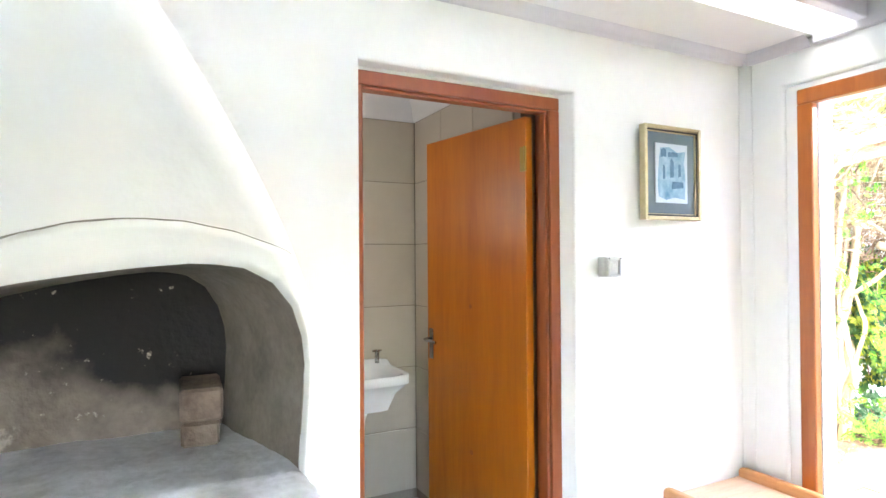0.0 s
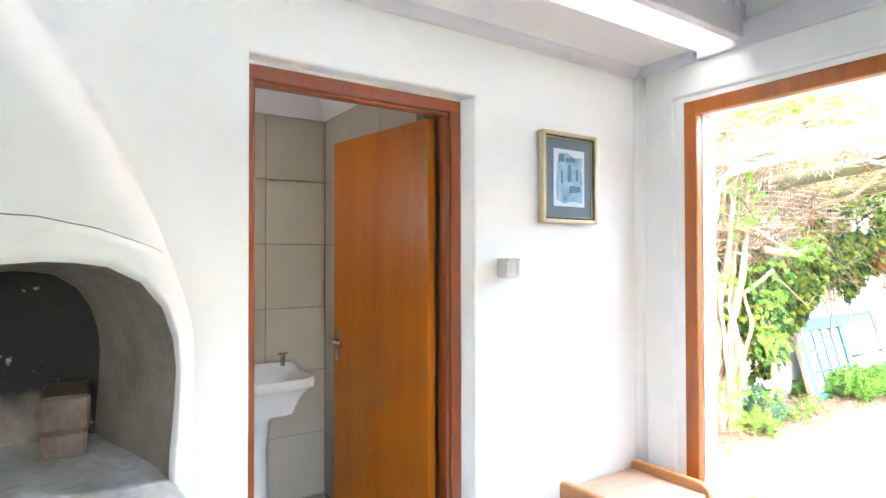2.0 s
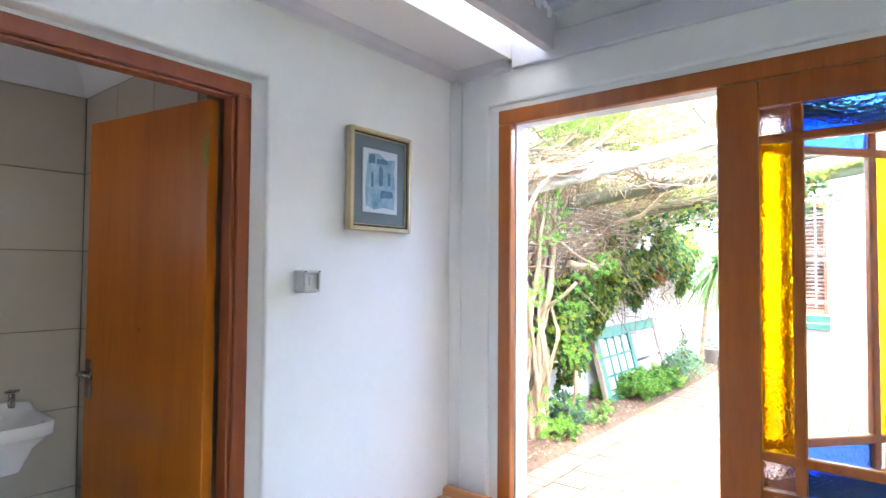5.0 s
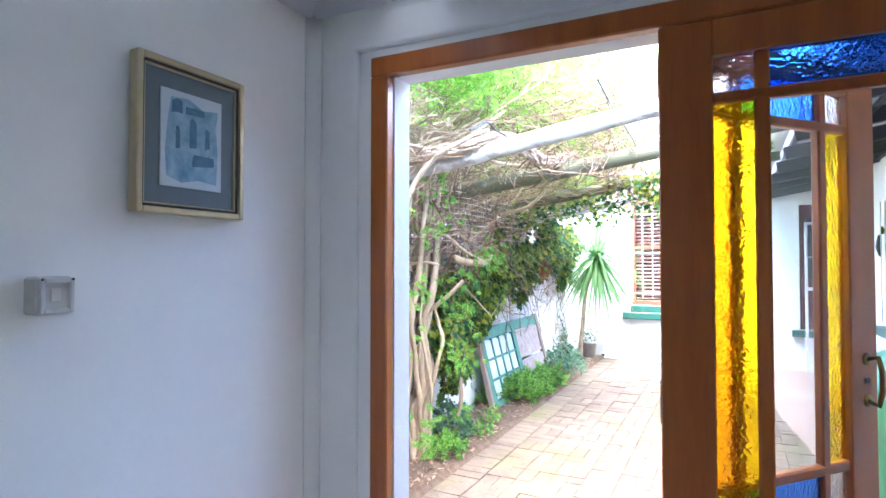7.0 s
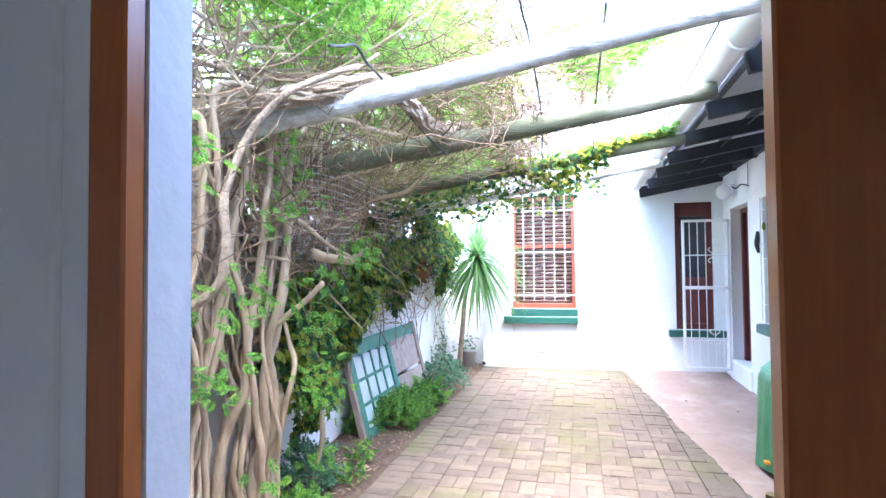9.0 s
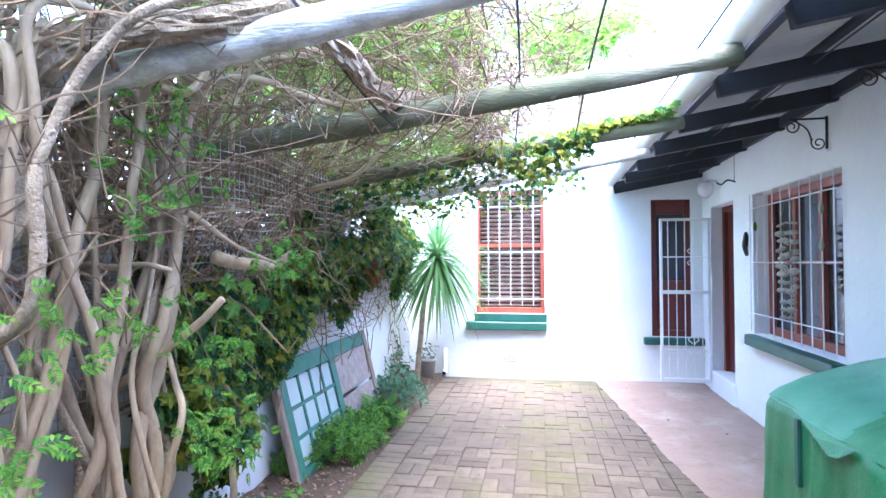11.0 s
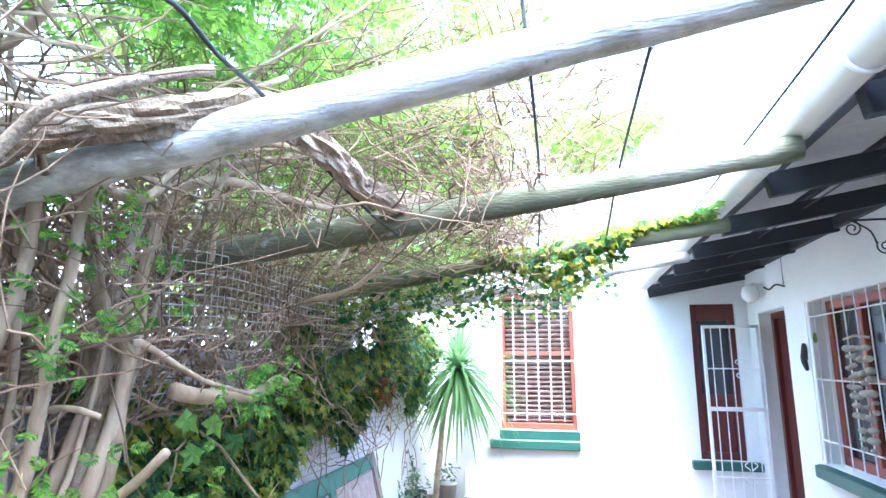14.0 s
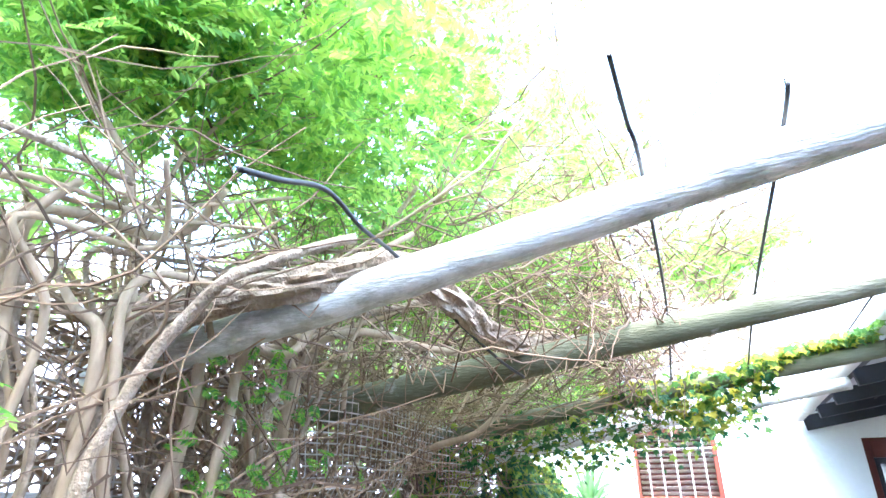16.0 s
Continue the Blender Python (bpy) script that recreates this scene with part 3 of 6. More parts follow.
for k, (c, sz, rz) in enumerate((((0.419, 2.072, ZH + 0.036), (0.098, 0.20, 0.066), -3), ((0.421, 2.072, ZH + 0.114), (0.108, 0.205, 0.088), -2))):
    b = G().box((-sz[0] / 2, -sz[1] / 2, -sz[2] / 2), (sz[0] / 2, sz[1] / 2, sz[2] / 2), 0.008)
    b.v = [tuple(Vector(p) + Vector((0.003 * noise.noise(Vector(p) * 40), 0.003 * noise.noise(Vector(p) * 37), 0))) for p in b.v]
    ob = solo("brick", b, FIREBRICK, "sooty loose brick lying on the hearth" if k == 0 else "ash-topped brick stacked on another brick", "brick", "bricks on the hearth")
    ob.matrix_world = pose(*c, 0, 0, rz)

# wall with the bathroom door
wall_n = (structure("wall_north", slab('y', YD, YD + 0.22, 0.8901, 2.955, 0, CEIL, [(0.8901, 1.770, 0.0, 2.047)]), PLASTER, "white plastered wall beside the bathroom door"))
weights = wall_n.data.attributes.new("bevel_weight_edge", 'FLOAT', 'EDGE')
for ed in wall_n.data.edges:
    a, c = (wall_n.data.vertices[i].co for i in ed.vertices)
    at_side = abs(a.x - 1.770) < 1e-4 and abs(c.x - 1.770) < 1e-4 and max(a.z, c.z) < 2.05
    at_head = abs(a.z - 2.047) < 1e-4 and abs(c.z - 2.047) < 1e-4 and max(a.x, c.x) < 1.771
    if (at_side or at_head) and abs(a.y - c.y) < 1e-4:
        weights.data[ed.index].value = 1.0
soften(wall_n, 0.012, 3).modifiers[0].limit_method = 'WEIGHT'
# wall with the glass door, open to the yard
east = slab('x', XE, XE + 0.155, ROOM_S - 0.2, YD, 0, CEIL, [(0.02, 1.885, 0.0, 2.148)])
soften(structure("wall_east", east, PLASTER, "white plastered wall around the glass door"), 0.014, 3)
structure("wall_south", slab('y', ROOM_S - 0.2, ROOM_S, ROOM_W, XE, 0, 2.9, [(-0.7, 0.3, 0.95, 1.85)]), PLASTER, "white plastered wall with a window opening")
structure("wall_west", slab('x', ROOM_W - 0.2, ROOM_W, ROOM_S - 0.2, 2.95, 0, 2.9), PLASTER, "white plastered wall")
structure("wall_upper", G().box((ROOM_W, YD, CEIL), (2.955, YD + 0.22, 2.95)).box((XE, ROOM_S - 0.2, CEIL), (2.955, YD, 2.62)), PLASTER_OUT, "upper wall above the ceiling edge")

# ceiling: plain strip, translucent roof strip, beam and corrugated sheeting
structure("ceiling", G().box((ROOM_W, 1.765, CEIL), (XE, YD, CEIL + 0.014)), CEILING, "white ceiling board strip along the wall")
structure("ceiling_upstand", G().box((ROOM_W, 1.745, CEIL - 0.004), (XE, 1.7645, 2.60)), CEILING, "white board beside the light strip")
structure("ceiling_beam", G().box((ROOM_W, 1.535, 2.325), (XE, 1.58, 2.478), 0.004), LILAC, "grey-lilac painted roof beam")
structure("wall_plate", G().box((XE - 0.03, ROOM_S, 2.292), (XE - 0.001, 1.744, 2.405), 0.004), LILAC, "grey-lilac painted wall plate")
cv = G()
cprof = [(0.0, -0.045), (0.007, -0.042), (0.010, -0.032), (0.018, -0.018), (0.030, -0.010), (0.042, -0.005), (0.046, 0.0)]
for along, fixed in (('x', YD), ('y', XE)):
    pts = []
    ends = (ROOM_W, XE) if along == 'x' else (1.765, YD)
    for e in ends:
        for a, b in cprof:
            pts.append((e, fixed - a - 0.001, CEIL + b) if along == 'x' else (fixed - a - 0.001, e, CEIL + b))
    k = len(cprof)
    cv.add(pts, [(i, i + 1, k + i + 1, k + i) for i in range(k - 1)])
structure("cornice", cv, LILAC, "grey-lilac moulded cornice under the ceiling", smooth=True)


def corrugated(x0, x1, y0, z0, y1, z1, pitch=0.076, amp=0.012, along='x', thick=0.004):
    """Corrugated sheet whose ribs run from (y0, z0) to (y1, z1)."""
    n = int((x1 - x0) / pitch * 6)
    v, f = [], []
    for i in range(n + 1):
        x = x0 + (x1 - x0) * i / n
        w = amp * math.cos(2 * math.pi * x / pitch)
        v += [(x, y0, z0 + w), (x, y1, z1 + w), (x, y0, z0 + w + thick), (x, y1, z1 + w + thick)]
    for i in range(n):
        a = i * 4
        f += [(a, a + 4, a + 5, a + 1), (a + 2, a + 3, a + 7, a + 6), (a, a + 2, a + 6, a + 4), (a + 1, a + 5, a + 7, a + 3)]
    return G().add(v, f)


structure("roof_sheet", corrugated(ROOM_W - 0.1, 3.25, 1.59, 2.49, ROOM_S - 0.3, 3.0), SHEET, "grey corrugated roof sheeting over the room", smooth=True)
structure("roof_over_strip", G().box((ROOM_W, 1.40, 2.62), (3.25, 4.4, 2.66)), SHEET, "roof above the room edge")
for k, y in enumerate((0.55, -0.5, -1.6)):
    structure("roof_batten", G().box((ROOM_W, y - 0.03, 2.50 + (1.44 - y) * 0.113 - 0.065), (XE, y + 0.03, 2.50 + (1.44 - y) * 0.113 - 0.016), 0.004), LILAC, "grey-lilac roof batten under the sheeting")

rf = random.Random(31)
flaps = thing("sealing_strip", (2.6, 1.53, 2.47), "torn white foam sealing strip hanging over the roof beam", "sealing strip")
for k in range(9):
    x = 2.30 + 0.052 * k + rf.uniform(-0.008, 0.008)
    h, w, sw = rf.uniform(0.03, 0.075), rf.uniform(0.010, 0.017), rf.uniform(-0.02, 0.02)
    fy = 1.533 - rf.uniform(0.0, 0.015)
    prof = [(x - w, 2.49), (x + w, 2.49), (x + w * 1.1 + sw * 0.4, 2.49 - h * 0.5), (x + w * 0.5 + sw, 2.49 - h), (x - w * 0.4 + sw, 2.49 - h * 0.96), (x - w * 1.1 + sw * 0.5, 2.49 - h * 0.55)]
    v = [(a, fy - 0.02 * (2.49 - b) / h * rf.random(), b) for a, b in prof]
    part("flap", G().add(v + [(a, b + 0.004, c) for a, b, c in v], [(0, 1, 2, 3, 4, 5), (11, 10, 9, 8, 7, 6)] + [(q, (q + 1) % 6, 6 + (q + 1) % 6, 6 + q) for q in range(6)]), CEILING, flaps)

# ---- bathroom behind the door ----
BX0, BX1, BY1 = 0.30, 1.665, 3.365
structure("wall_bathroom_back", G().box((BX0 - 0.1, BY1 + 0.008, 0), (BX1 + 0.2, BY1 + 0.15, 2.7)), GROUT, "grouted wall behind bathroom tiles")
structure("wall_bathroom_side", G().box((BX1 + 0.008, YD + 0.22, 0), (BX1 + 0.15, BY1 + 0.008, 2.7)), GROUT, "grouted side wall of the bathroom")
structure("wall_bathroom_west", G().box((BX0 + 0.33, YD + 0.55, 0), (BX0 + 0.40, BY1 + 0.008, 2.7)), PLASTER, "plain bathroom wall")
structure("ceiling_bathroom", G().box((BX0, YD + 0.22, 2.345), (BX1 + 0.2, BY1 + 0.1, 2.37)), CEILING, "white bathroom ceiling")
bc = G()
bpts = []
for e in (BX0 + 0.4, BX1):
    for a, b in cprof:
        bpts.append((e, BY1 - a * 2.2, 2.345 + b * 3.5))
bc.add(bpts, [(i, i + 1, len(cprof) + i + 1, len(cprof) + i) for i in range(len(cprof) - 1)])
bpts = []
for e in (YD + 0.24, BY1):
    for a, b in cprof:
        bpts.append((BX1 - a * 2.2, e, 2.345 + b * 3.5))
bc.add(bpts, [(i, i + 1, len(cprof) + i + 1, len(cprof) + i) for i in range(len(cprof) - 1)])
structure("cornice_bathroom", bc, CEILING, "white coved cornice in the bathroom", smooth=True)

door_frame = tagged(new("door_1"), "open bathroom doorway frame of red-brown varnished wood", kind="structure")
FY = YD + 0.056
for nm, a, b in (("jamb", (0.8905, FY, 0), (0.925, YD + 0.155, 1.985)), ("jamb", (1.695, FY, 0), (1.745, YD + 0.155, 1.985)), ("head", (0.8905, FY, 1.985), (1.745, YD + 0.155, 2.034))):
    part(nm, G().box(a, b, 0.004), FRAMEWOOD, door_frame)
part("stop", G().box((1.680, FY + 0.012, 0), (1.695, YD + 0.115, 1.973), 0.003), FRAMEWOOD, door_frame)
part("stop", G().box((0.925, FY + 0.012, 1.973), (1.695, YD + 0.115, 1.985), 0.003), FRAMEWOOD, door_frame)
sp_ = [(1.7699, YD + 0.014), (1.7699, YD + 0.219), (1.7451, YD + 0.219), (1.7451, FY + 0.001)]
structure("door_splay", G().add([(a, b, z) for z in (0.0, 2.0465) for a, b in sp_], [(3, 2, 1, 0), (4, 5, 6, 7)] + [(q, (q + 1) % 4, 4 + (q + 1) % 4, 4 + q) for q in range(4)])
          .box((0.8905, FY + 0.004, 2.0345), (1.745, YD + 0.219, 2.0465)), PLASTER, "plastered splay beside the bathroom door frame")

leaf_m = pose(1.679, YD + 0.148, 0.0, 0, 0, 99.0)
door_leaf = thing("bathroom_door", (1.682, YD + 0.15, 0.0), "orange varnished wooden door standing open into the bathroom", "door")
part("leaf", G().box((0, 0, 0.01), (0.705, 0.04, 1.972), 0.003, leaf_m), VARNISH, door_leaf)
hd = G().box((0.652, 0.04, 0.90), (0.685, 0.046, 1.05), 0.003, leaf_m)
hdl = part("handle_plate", hd, STEEL, door_leaf, "chrome handle plate")
part("lever", G().tube([leaf_m @ Vector(p) for p in ((0.668, 0.044, 1.0), (0.668, 0.085, 1.0), (0.655, 0.09, 1.0), (0.57, 0.09, 0.995))], 0.008, 10), STEEL, door_leaf, "chrome lever handle", smooth=True)
for z in (1.80, 0.25):
    part("hinge", G().box((-0.004, 0.039, z - 0.05), (0.03, 0.043, z + 0.05), 0, leaf_m).tube([leaf_m @ Vector((-0.004, 0.046, z - 0.05)), leaf_m @ Vector((-0.004, 0.046, z + 0.05))], 0.006, 8), BRASS, door_leaf, "brass butt hinge")
    part("knot", G().tube([leaf_m @ Vector((0.36, 0.0402, z - 0.62 if z > 1 else 0.52)), leaf_m @ Vector((0.36, 0.0412, z - 0.62 if z > 1 else 0.52))], 0.011, 10), FRAMEWOOD, door_leaf, "dark knot in the pine")

# basin on a pedestal
bx, by = 1.215, 3.13
basin = thing("wash_basin", (bx, by, 0), "white ceramic pedestal wash basin with a chrome tap", "basin")
bv, bf = [], []
rows = [(0.62, -0.18), (0.80, -0.10), (0.97, -0.045), (1.0, -0.04), (1.0, 0.0), (0.97, 0.004), (0.86, 0.0), (0.80, -0.03), (0.62, -0.10), (0.25, -0.125)]
for s, dz in rows:
    for k in range(40):
        a = 2 * math.pi * k / 40
        cx, cy = math.cos(a), math.sin(a)
        q = (abs(cx) ** 7 + abs(cy) ** 7) ** (1 / 7)
        yy = by + 0.205 * s * cy / q + (0.03 if dz < -0.05 and s < 0.9 and dz > -0.15 else 0)
        bv.append((bx + 0.245 * s * cx / q, yy, 0.815 + dz + (0.022 if yy > by + 0.13 and s > 0.8 and dz > -0.03 else 0)))
for i in range(len(rows) - 1):
    for k in range(40):
        k2 = (k + 1) % 40
        bf.append((i * 40 + k, i * 40 + k2, (i + 1) * 40 + k2, (i + 1) * 40 + k))
bf.append(tuple((len(rows) - 1) * 40 + k for k in range(40)))
part("bowl", G().add(bv, bf), CERAMIC, basin, smooth=True)
part("pedestal", G().lathe([(0.095, 0.0), (0.09, 0.03), (0.062, 0.08), (0.055, 0.45), (0.068, 0.58), (0.11, 0.66)], (bx, by + 0.03, 0), 24), CERAMIC, basin, "white ceramic pedestal", smooth=True)
tap = part("tap", G().tube([(bx + 0.17, by + 0.125, 0.83), (bx + 0.17, by + 0.125, 0.885)], 0.012, 12).tube([(bx + 0.17, by + 0.125, 0.868), (bx + 0.15, by + 0.065, 0.872), (bx + 0.145, by + 0.05, 0.855)], 0.008, 8), STEEL, basin, "chrome pillar tap", smooth=True)
part("tap_handle", G().tube([(bx + 0.145, by + 0.125, 0.895), (bx + 0.195, by + 0.125, 0.895)], 0.006, 8).tube([(bx + 0.17, by + 0.10, 0.895), (bx + 0.17, by + 0.15, 0.895)], 0.006, 8), STEEL, tap, "chrome cross handle")
lampb = thing("bathroom_lamp", (1.12, 2.85, 2.345), "white glass bowl ceiling lamp, switched off", "lamp")
part("bowl", G().lathe([(0.02, -0.10), (0.07, -0.09), (0.11, -0.06), (0.125, -0.02), (0.125, 0.0)], (1.12, 2.85, 2.345), 24), CERAMIC, lampb, smooth=True)

# soft plaster cove where the two room walls meet
cove = [(XE - 0.0005, YD - 0.0005)] + [(XE - 0.042 + 0.0405 * math.cos(radians(a)), YD - 0.042 + 0.0405 * math.sin(radians(a))) for a in range(90, -1, -10)]
n = len(cove)
structure("corner_cove", G().add([(a, b, 0.0) for a, b in cove] + [(a, b, CEIL - 0.002) for a, b in cove], [tuple(range(n - 1, -1, -1)), tuple(range(n, 2 * n))] + [(i, (i + 1) % n, n + (i + 1) % n, n + i) for i in range(n)]), PLASTER, "rounded plaster corner between the room walls", smooth=True)

# ---- glass door to the yard ----
fr = tagged(new("door_2"), "timber frame of the double glass door", kind="structure")
for a, b in (((XE + 0.012, 1.772, 0.0), (XE + 0.056, 1.838, 2.058)), ((XE + 0.012, 0.04, 2.058), (XE + 0.056, 1.838, 2.124)), ((XE + 0.012, 0.04, 0), (XE + 0.056, 0.086, 2.058))):
    part("frame_member", G().box(a, b, 0.005), STAINWOOD, fr)
for a, b in (((XE + 0.016, 1.838, 0), (XE + 0.056, 1.8849, 2.124)), ((XE + 0.016, 0.0201, 2.124), (XE + 0.056, 1.8849, 2.1479)), ((XE + 0.016, 0.0201, 0), (XE + 0.056, 0.04, 2.124))):
    structure("door_plaster_fillet", G().box(a, b), PLASTER, "plaster fillet around the door frame")
for a, b in (((XE + 0.0565, 1.768, 0), (XE + 0.1545, 1.8849, 2.1479)), ((XE + 0.0565, 0.09, 2.064), (XE + 0.1545, 1.768, 2.1479)), ((XE + 0.0565, 0.0201, 0), (XE + 0.1545, 0.09, 2.1479))):
    structure("door_reveal", G().box(a, b), PLASTER_OUT, "white plastered outer reveal of the glass door")


def glazed_leaf(name, m, label, at):
    """A door leaf 0.84 wide, in its own x (width), y (thickness 0.042) and z, placed by m."""
    t = thing(name, at, label, "door", "leaves of the glass door")
    T = 0.042
    xs = (0.0, 0.130, 0.222, 0.257, 0.583, 0.618, 0.710, 0.840)
    zs = (0.012, 0.30, 0.66, 0.692, 0.782, 0.815, 1.835, 1.865, 1.958, 2.052)
    for a, b in ((0, 1), (6, 7)):
        part("stile", G().box((xs[a], 0, zs[0]), (xs[b], T, zs[9]), 0.004, m), STAINWOOD, t)
    for a, b in ((0, 1), (2, 3), (8, 9)):
        part("rail", G().box((xs[1], 0, zs[a]), (xs[6], T, zs[b]), 0.003, m), STAINWOOD, t)
    part("panel", G().box((xs[1], 0.012, zs[1]), (xs[6], T - 0.012, zs[2]), 0.002, m).box((xs[1] + 0.04, 0.006, zs[1] + 0.04), (xs[6] - 0.04, T - 0.006, zs[2] - 0.04), 0.005, m), STAINWOOD, t)
    for a, b in ((4, 5), (6, 7)):
        part("glazing_bar", G().box((xs[1], 0.006, zs[a]), (xs[6], T - 0.006, zs[b]), 0.005, m), STAINWOOD, t)
    for a, b in ((2, 3), (4, 5)):
        part("glazing_bar", G().box((xs[a], 0.0065, zs[3]), (xs[b], T - 0.0065, zs[8]), 0.005, m), STAINWOOD, t)
    cols = ((1, 2), (3, 4), (5, 6))
    rws = ((3, 4), (5, 6), (7, 8))
    for ci, (a, b) in enumerate(cols):
        for ri, (c, d) in enumerate(rws):
            side, mid = ci != 1, ri == 1
            gm, lab = (PALEGLASS, "clear hammered corner pane") if side and not mid else (YELLOWGLASS, "yellow hammered glass pane") if side else (CLEARGLASS, "large clear glass pane") if mid else (BLUEGLASS, "blue hammered glass pane")
            th = 0.002
            o = part("pane", G().box((xs[a] - 0.004, T / 2 - th, zs[c] - 0.004), (xs[b] + 0.004, T / 2 + th, zs[d] + 0.004), 0, m), gm, t, lab)
            o.visible_shadow = False
    return t


fixed_m = pose(XE + 0.005, 0.922, 0.0, 0, 0, -90)
fixed = glazed_leaf("glass_door_leaf", fixed_m, "closed brown glass door leaf with yellow and blue panes", (XE + 0.04, 0.51, 0.0))
for z in (1.93, 1.06, 0.3):
    part("hinge", G().tube([(XE + 0.050, 0.921, z - 0.055), (XE + 0.050, 0.921, z + 0.055)], 0.008, 8).box((XE + 0.012, 0.9223, z - 0.05), (XE + 0.042, 0.925, z + 0.05)), BRASS, fixed, "brass butt hinge")
open_m = pose(XE + 0.066, 0.915, 0.0, 0, 0, -40.5) @ Matrix.Translation((0, -0.042, 0))
swung = glazed_leaf("glass_door_leaf", open_m, "brown glass door leaf standing wide open outdoors", (XE + 0.066, 0.915, 0.0))
part("pull_handle", G().tube([open_m @ Vector(p) for p in ((0.785, 0.0, 0.995), (0.785, -0.035, 0.985), (0.785, -0.045, 1.03), (0.785, -0.045, 1.09), (0.785, -0.035, 1.135), (0.785, 0.0, 1.125))], 0.008, 10)
     .tube([open_m @ Vector((0.785, -0.001, 0.995)), open_m @ Vector((0.785, -0.006, 0.995))], 0.02, 12).tube([open_m @ Vector((0.785, -0.001, 1.125)), open_m @ Vector((0.785, -0.006, 1.125))], 0.02, 12), BRASS, swung, "brass pull handle", smooth=True)
part("keyhole_plate", G().box((0.772, -0.003, 1.05), (0.798, 0.001, 1.066), 0, open_m), IRON, swung, "dark keyhole plate")

# ---- picture, switch and bench ----
PX0, PX1, PZ0, PZ1, PY = 2.10, 2.437, 1.555, 1.952, 2.055
pic = thing("framed_picture", ((PX0 + PX1) / 2, PY, PZ0), "framed blue print in a gold and black frame on the wall", "picture")


def rim(x0, x1, z0, z1, w, y0, y1):
    return (G().box((x0, y0, z0), (x0 + w, y1, z1), 0.003).box((x1 - w, y0, z0), (x1, y1, z1), 0.003).box((x0 + w, y0, z0), (x1 - w, y1, z0 + w), 0.003).box((x0 + w, y0, z1 - w), (x1 - w, y1, z1), 0.003))


part("frame", rim(PX0, PX1, PZ0, PZ1, 0.016, PY - 0.03, PY + 0.005), GOLD, pic, "pale gold outer frame")
part("frame_inner", rim(PX0 + 0.016, PX1 - 0.016, PZ0 + 0.016, PZ1 - 0.016, 0.007, PY - 0.024, PY + 0.003), DARKFRAME, pic, "black inner moulding")
part("frame_slip", rim(PX0 + 0.023, PX1 - 0.023, PZ0 + 0.023, PZ1 - 0.023, 0.004, PY - 0.02, PY + 0.002), GOLD, pic, "thin gold slip")
part("mount", G().box((PX0 + 0.02, PY - 0.012, PZ0 + 0.02), (PX1 - 0.02, PY + 0.004, PZ1 - 0.02)), MOUNT, pic, "slate blue mount board")
part("print", G().box((PX0 + 0.073, PY - 0.0155, PZ0 + 0.073), (PX1 - 0.073, PY - 0.012, PZ1 - 0.073)), PAPER, pic, "pale blue print")
rg = random.Random(3)
ink = G()
ux0, uz0, uw, uh = PX0 + 0.085, PZ0 + 0.085, PX1 - PX0 - 0.17, PZ1 - PZ0 - 0.17
edge = [(0.03, 0.06), (0.3, 0.0), (0.62, 0.05), (0.97, 0.02), (1.0, 0.4), (0.96, 0.72), (1.0, 0.93), (0.7, 0.9), (0.42, 0.99), (0.1, 0.97), (0.04, 0.7), (0.0, 0.35)]
ink.add([(ux0 + uw * p, PY - 0.0157, uz0 + uh * q) for p, q in edge], [tuple(range(12))])
detail = G()
for a, b, c, d in ((0.45, 0.42, 0.57, 0.74), (0.74, 0.44, 0.83, 0.66), (0.18, 0.40, 0.26, 0.62), (0.1, 0.8, 0.3, 0.93), (0.5, 0.22, 0.92, 0.33), (0.36, 0.82, 0.72, 0.88)):
    for k in range(3):
        o = rg.uniform(-0.015, 0.015)
        detail.add([(ux0 + uw * (p + o), PY - 0.0159 - 0.0001 * k, uz0 + uh * (q + rg.uniform(-0.02, 0.02))) for p, q in ((a, b), (c, b + 0.015), (c - 0.01, d), ((a + c) / 2, d + 0.02), (a + 0.008, d))], [(0, 1, 2, 3, 4)])
part("drawing_detail", detail, DEEPINK, pic, "dark blue doorways and foliage in the print", kind="stuff")
part("drawing", ink, INK, pic, "blue shapes of a street scene", kind="stuff")
sw = thing("light_switch", (1.92, YD, 1.325), "grey-white boxed light switch on the plastered wall", "switch")
part("box", G().box((1.882, YD - 0.05, 1.322), (1.955, YD - 0.0005, 1.402), 0.005), GREYPLASTIC, sw)
part("cover_frame", G().box((1.884, YD - 0.062, 1.325), (1.893, YD - 0.05, 1.399), 0.002).box((1.944, YD - 0.062, 1.325), (1.953, YD - 0.05, 1.399), 0.002)
     .box((1.893, YD - 0.062, 1.388), (1.944, YD - 0.05, 1.399), 0.002).box((1.893, YD - 0.062, 1.325), (1.944, YD - 0.05, 1.335), 0.002), GREYPLASTIC, sw, "grey hinged weather cover frame")
part("plate", G().box((1.893, YD - 0.0515, 1.335), (1.944, YD - 0.05, 1.388)), PLASTIC, sw, "pale inner switch plate")
part("rocker", G().box((1.908, YD - 0.056, 1.348), (1.928, YD - 0.0515, 1.378), 0.002), PLASTIC, sw, "white rocker")
for x in (1.888, 1.949):
    part("screw", G().tube([(x, YD - 0.0615, 1.396), (x, YD - 0.0635, 1.396)], 0.003, 8), IRON, sw, "dark screw head")

bench = thing("bench", (2.46, 1.84, 0), "small honey pine bench with raised rounded ends", "bench")


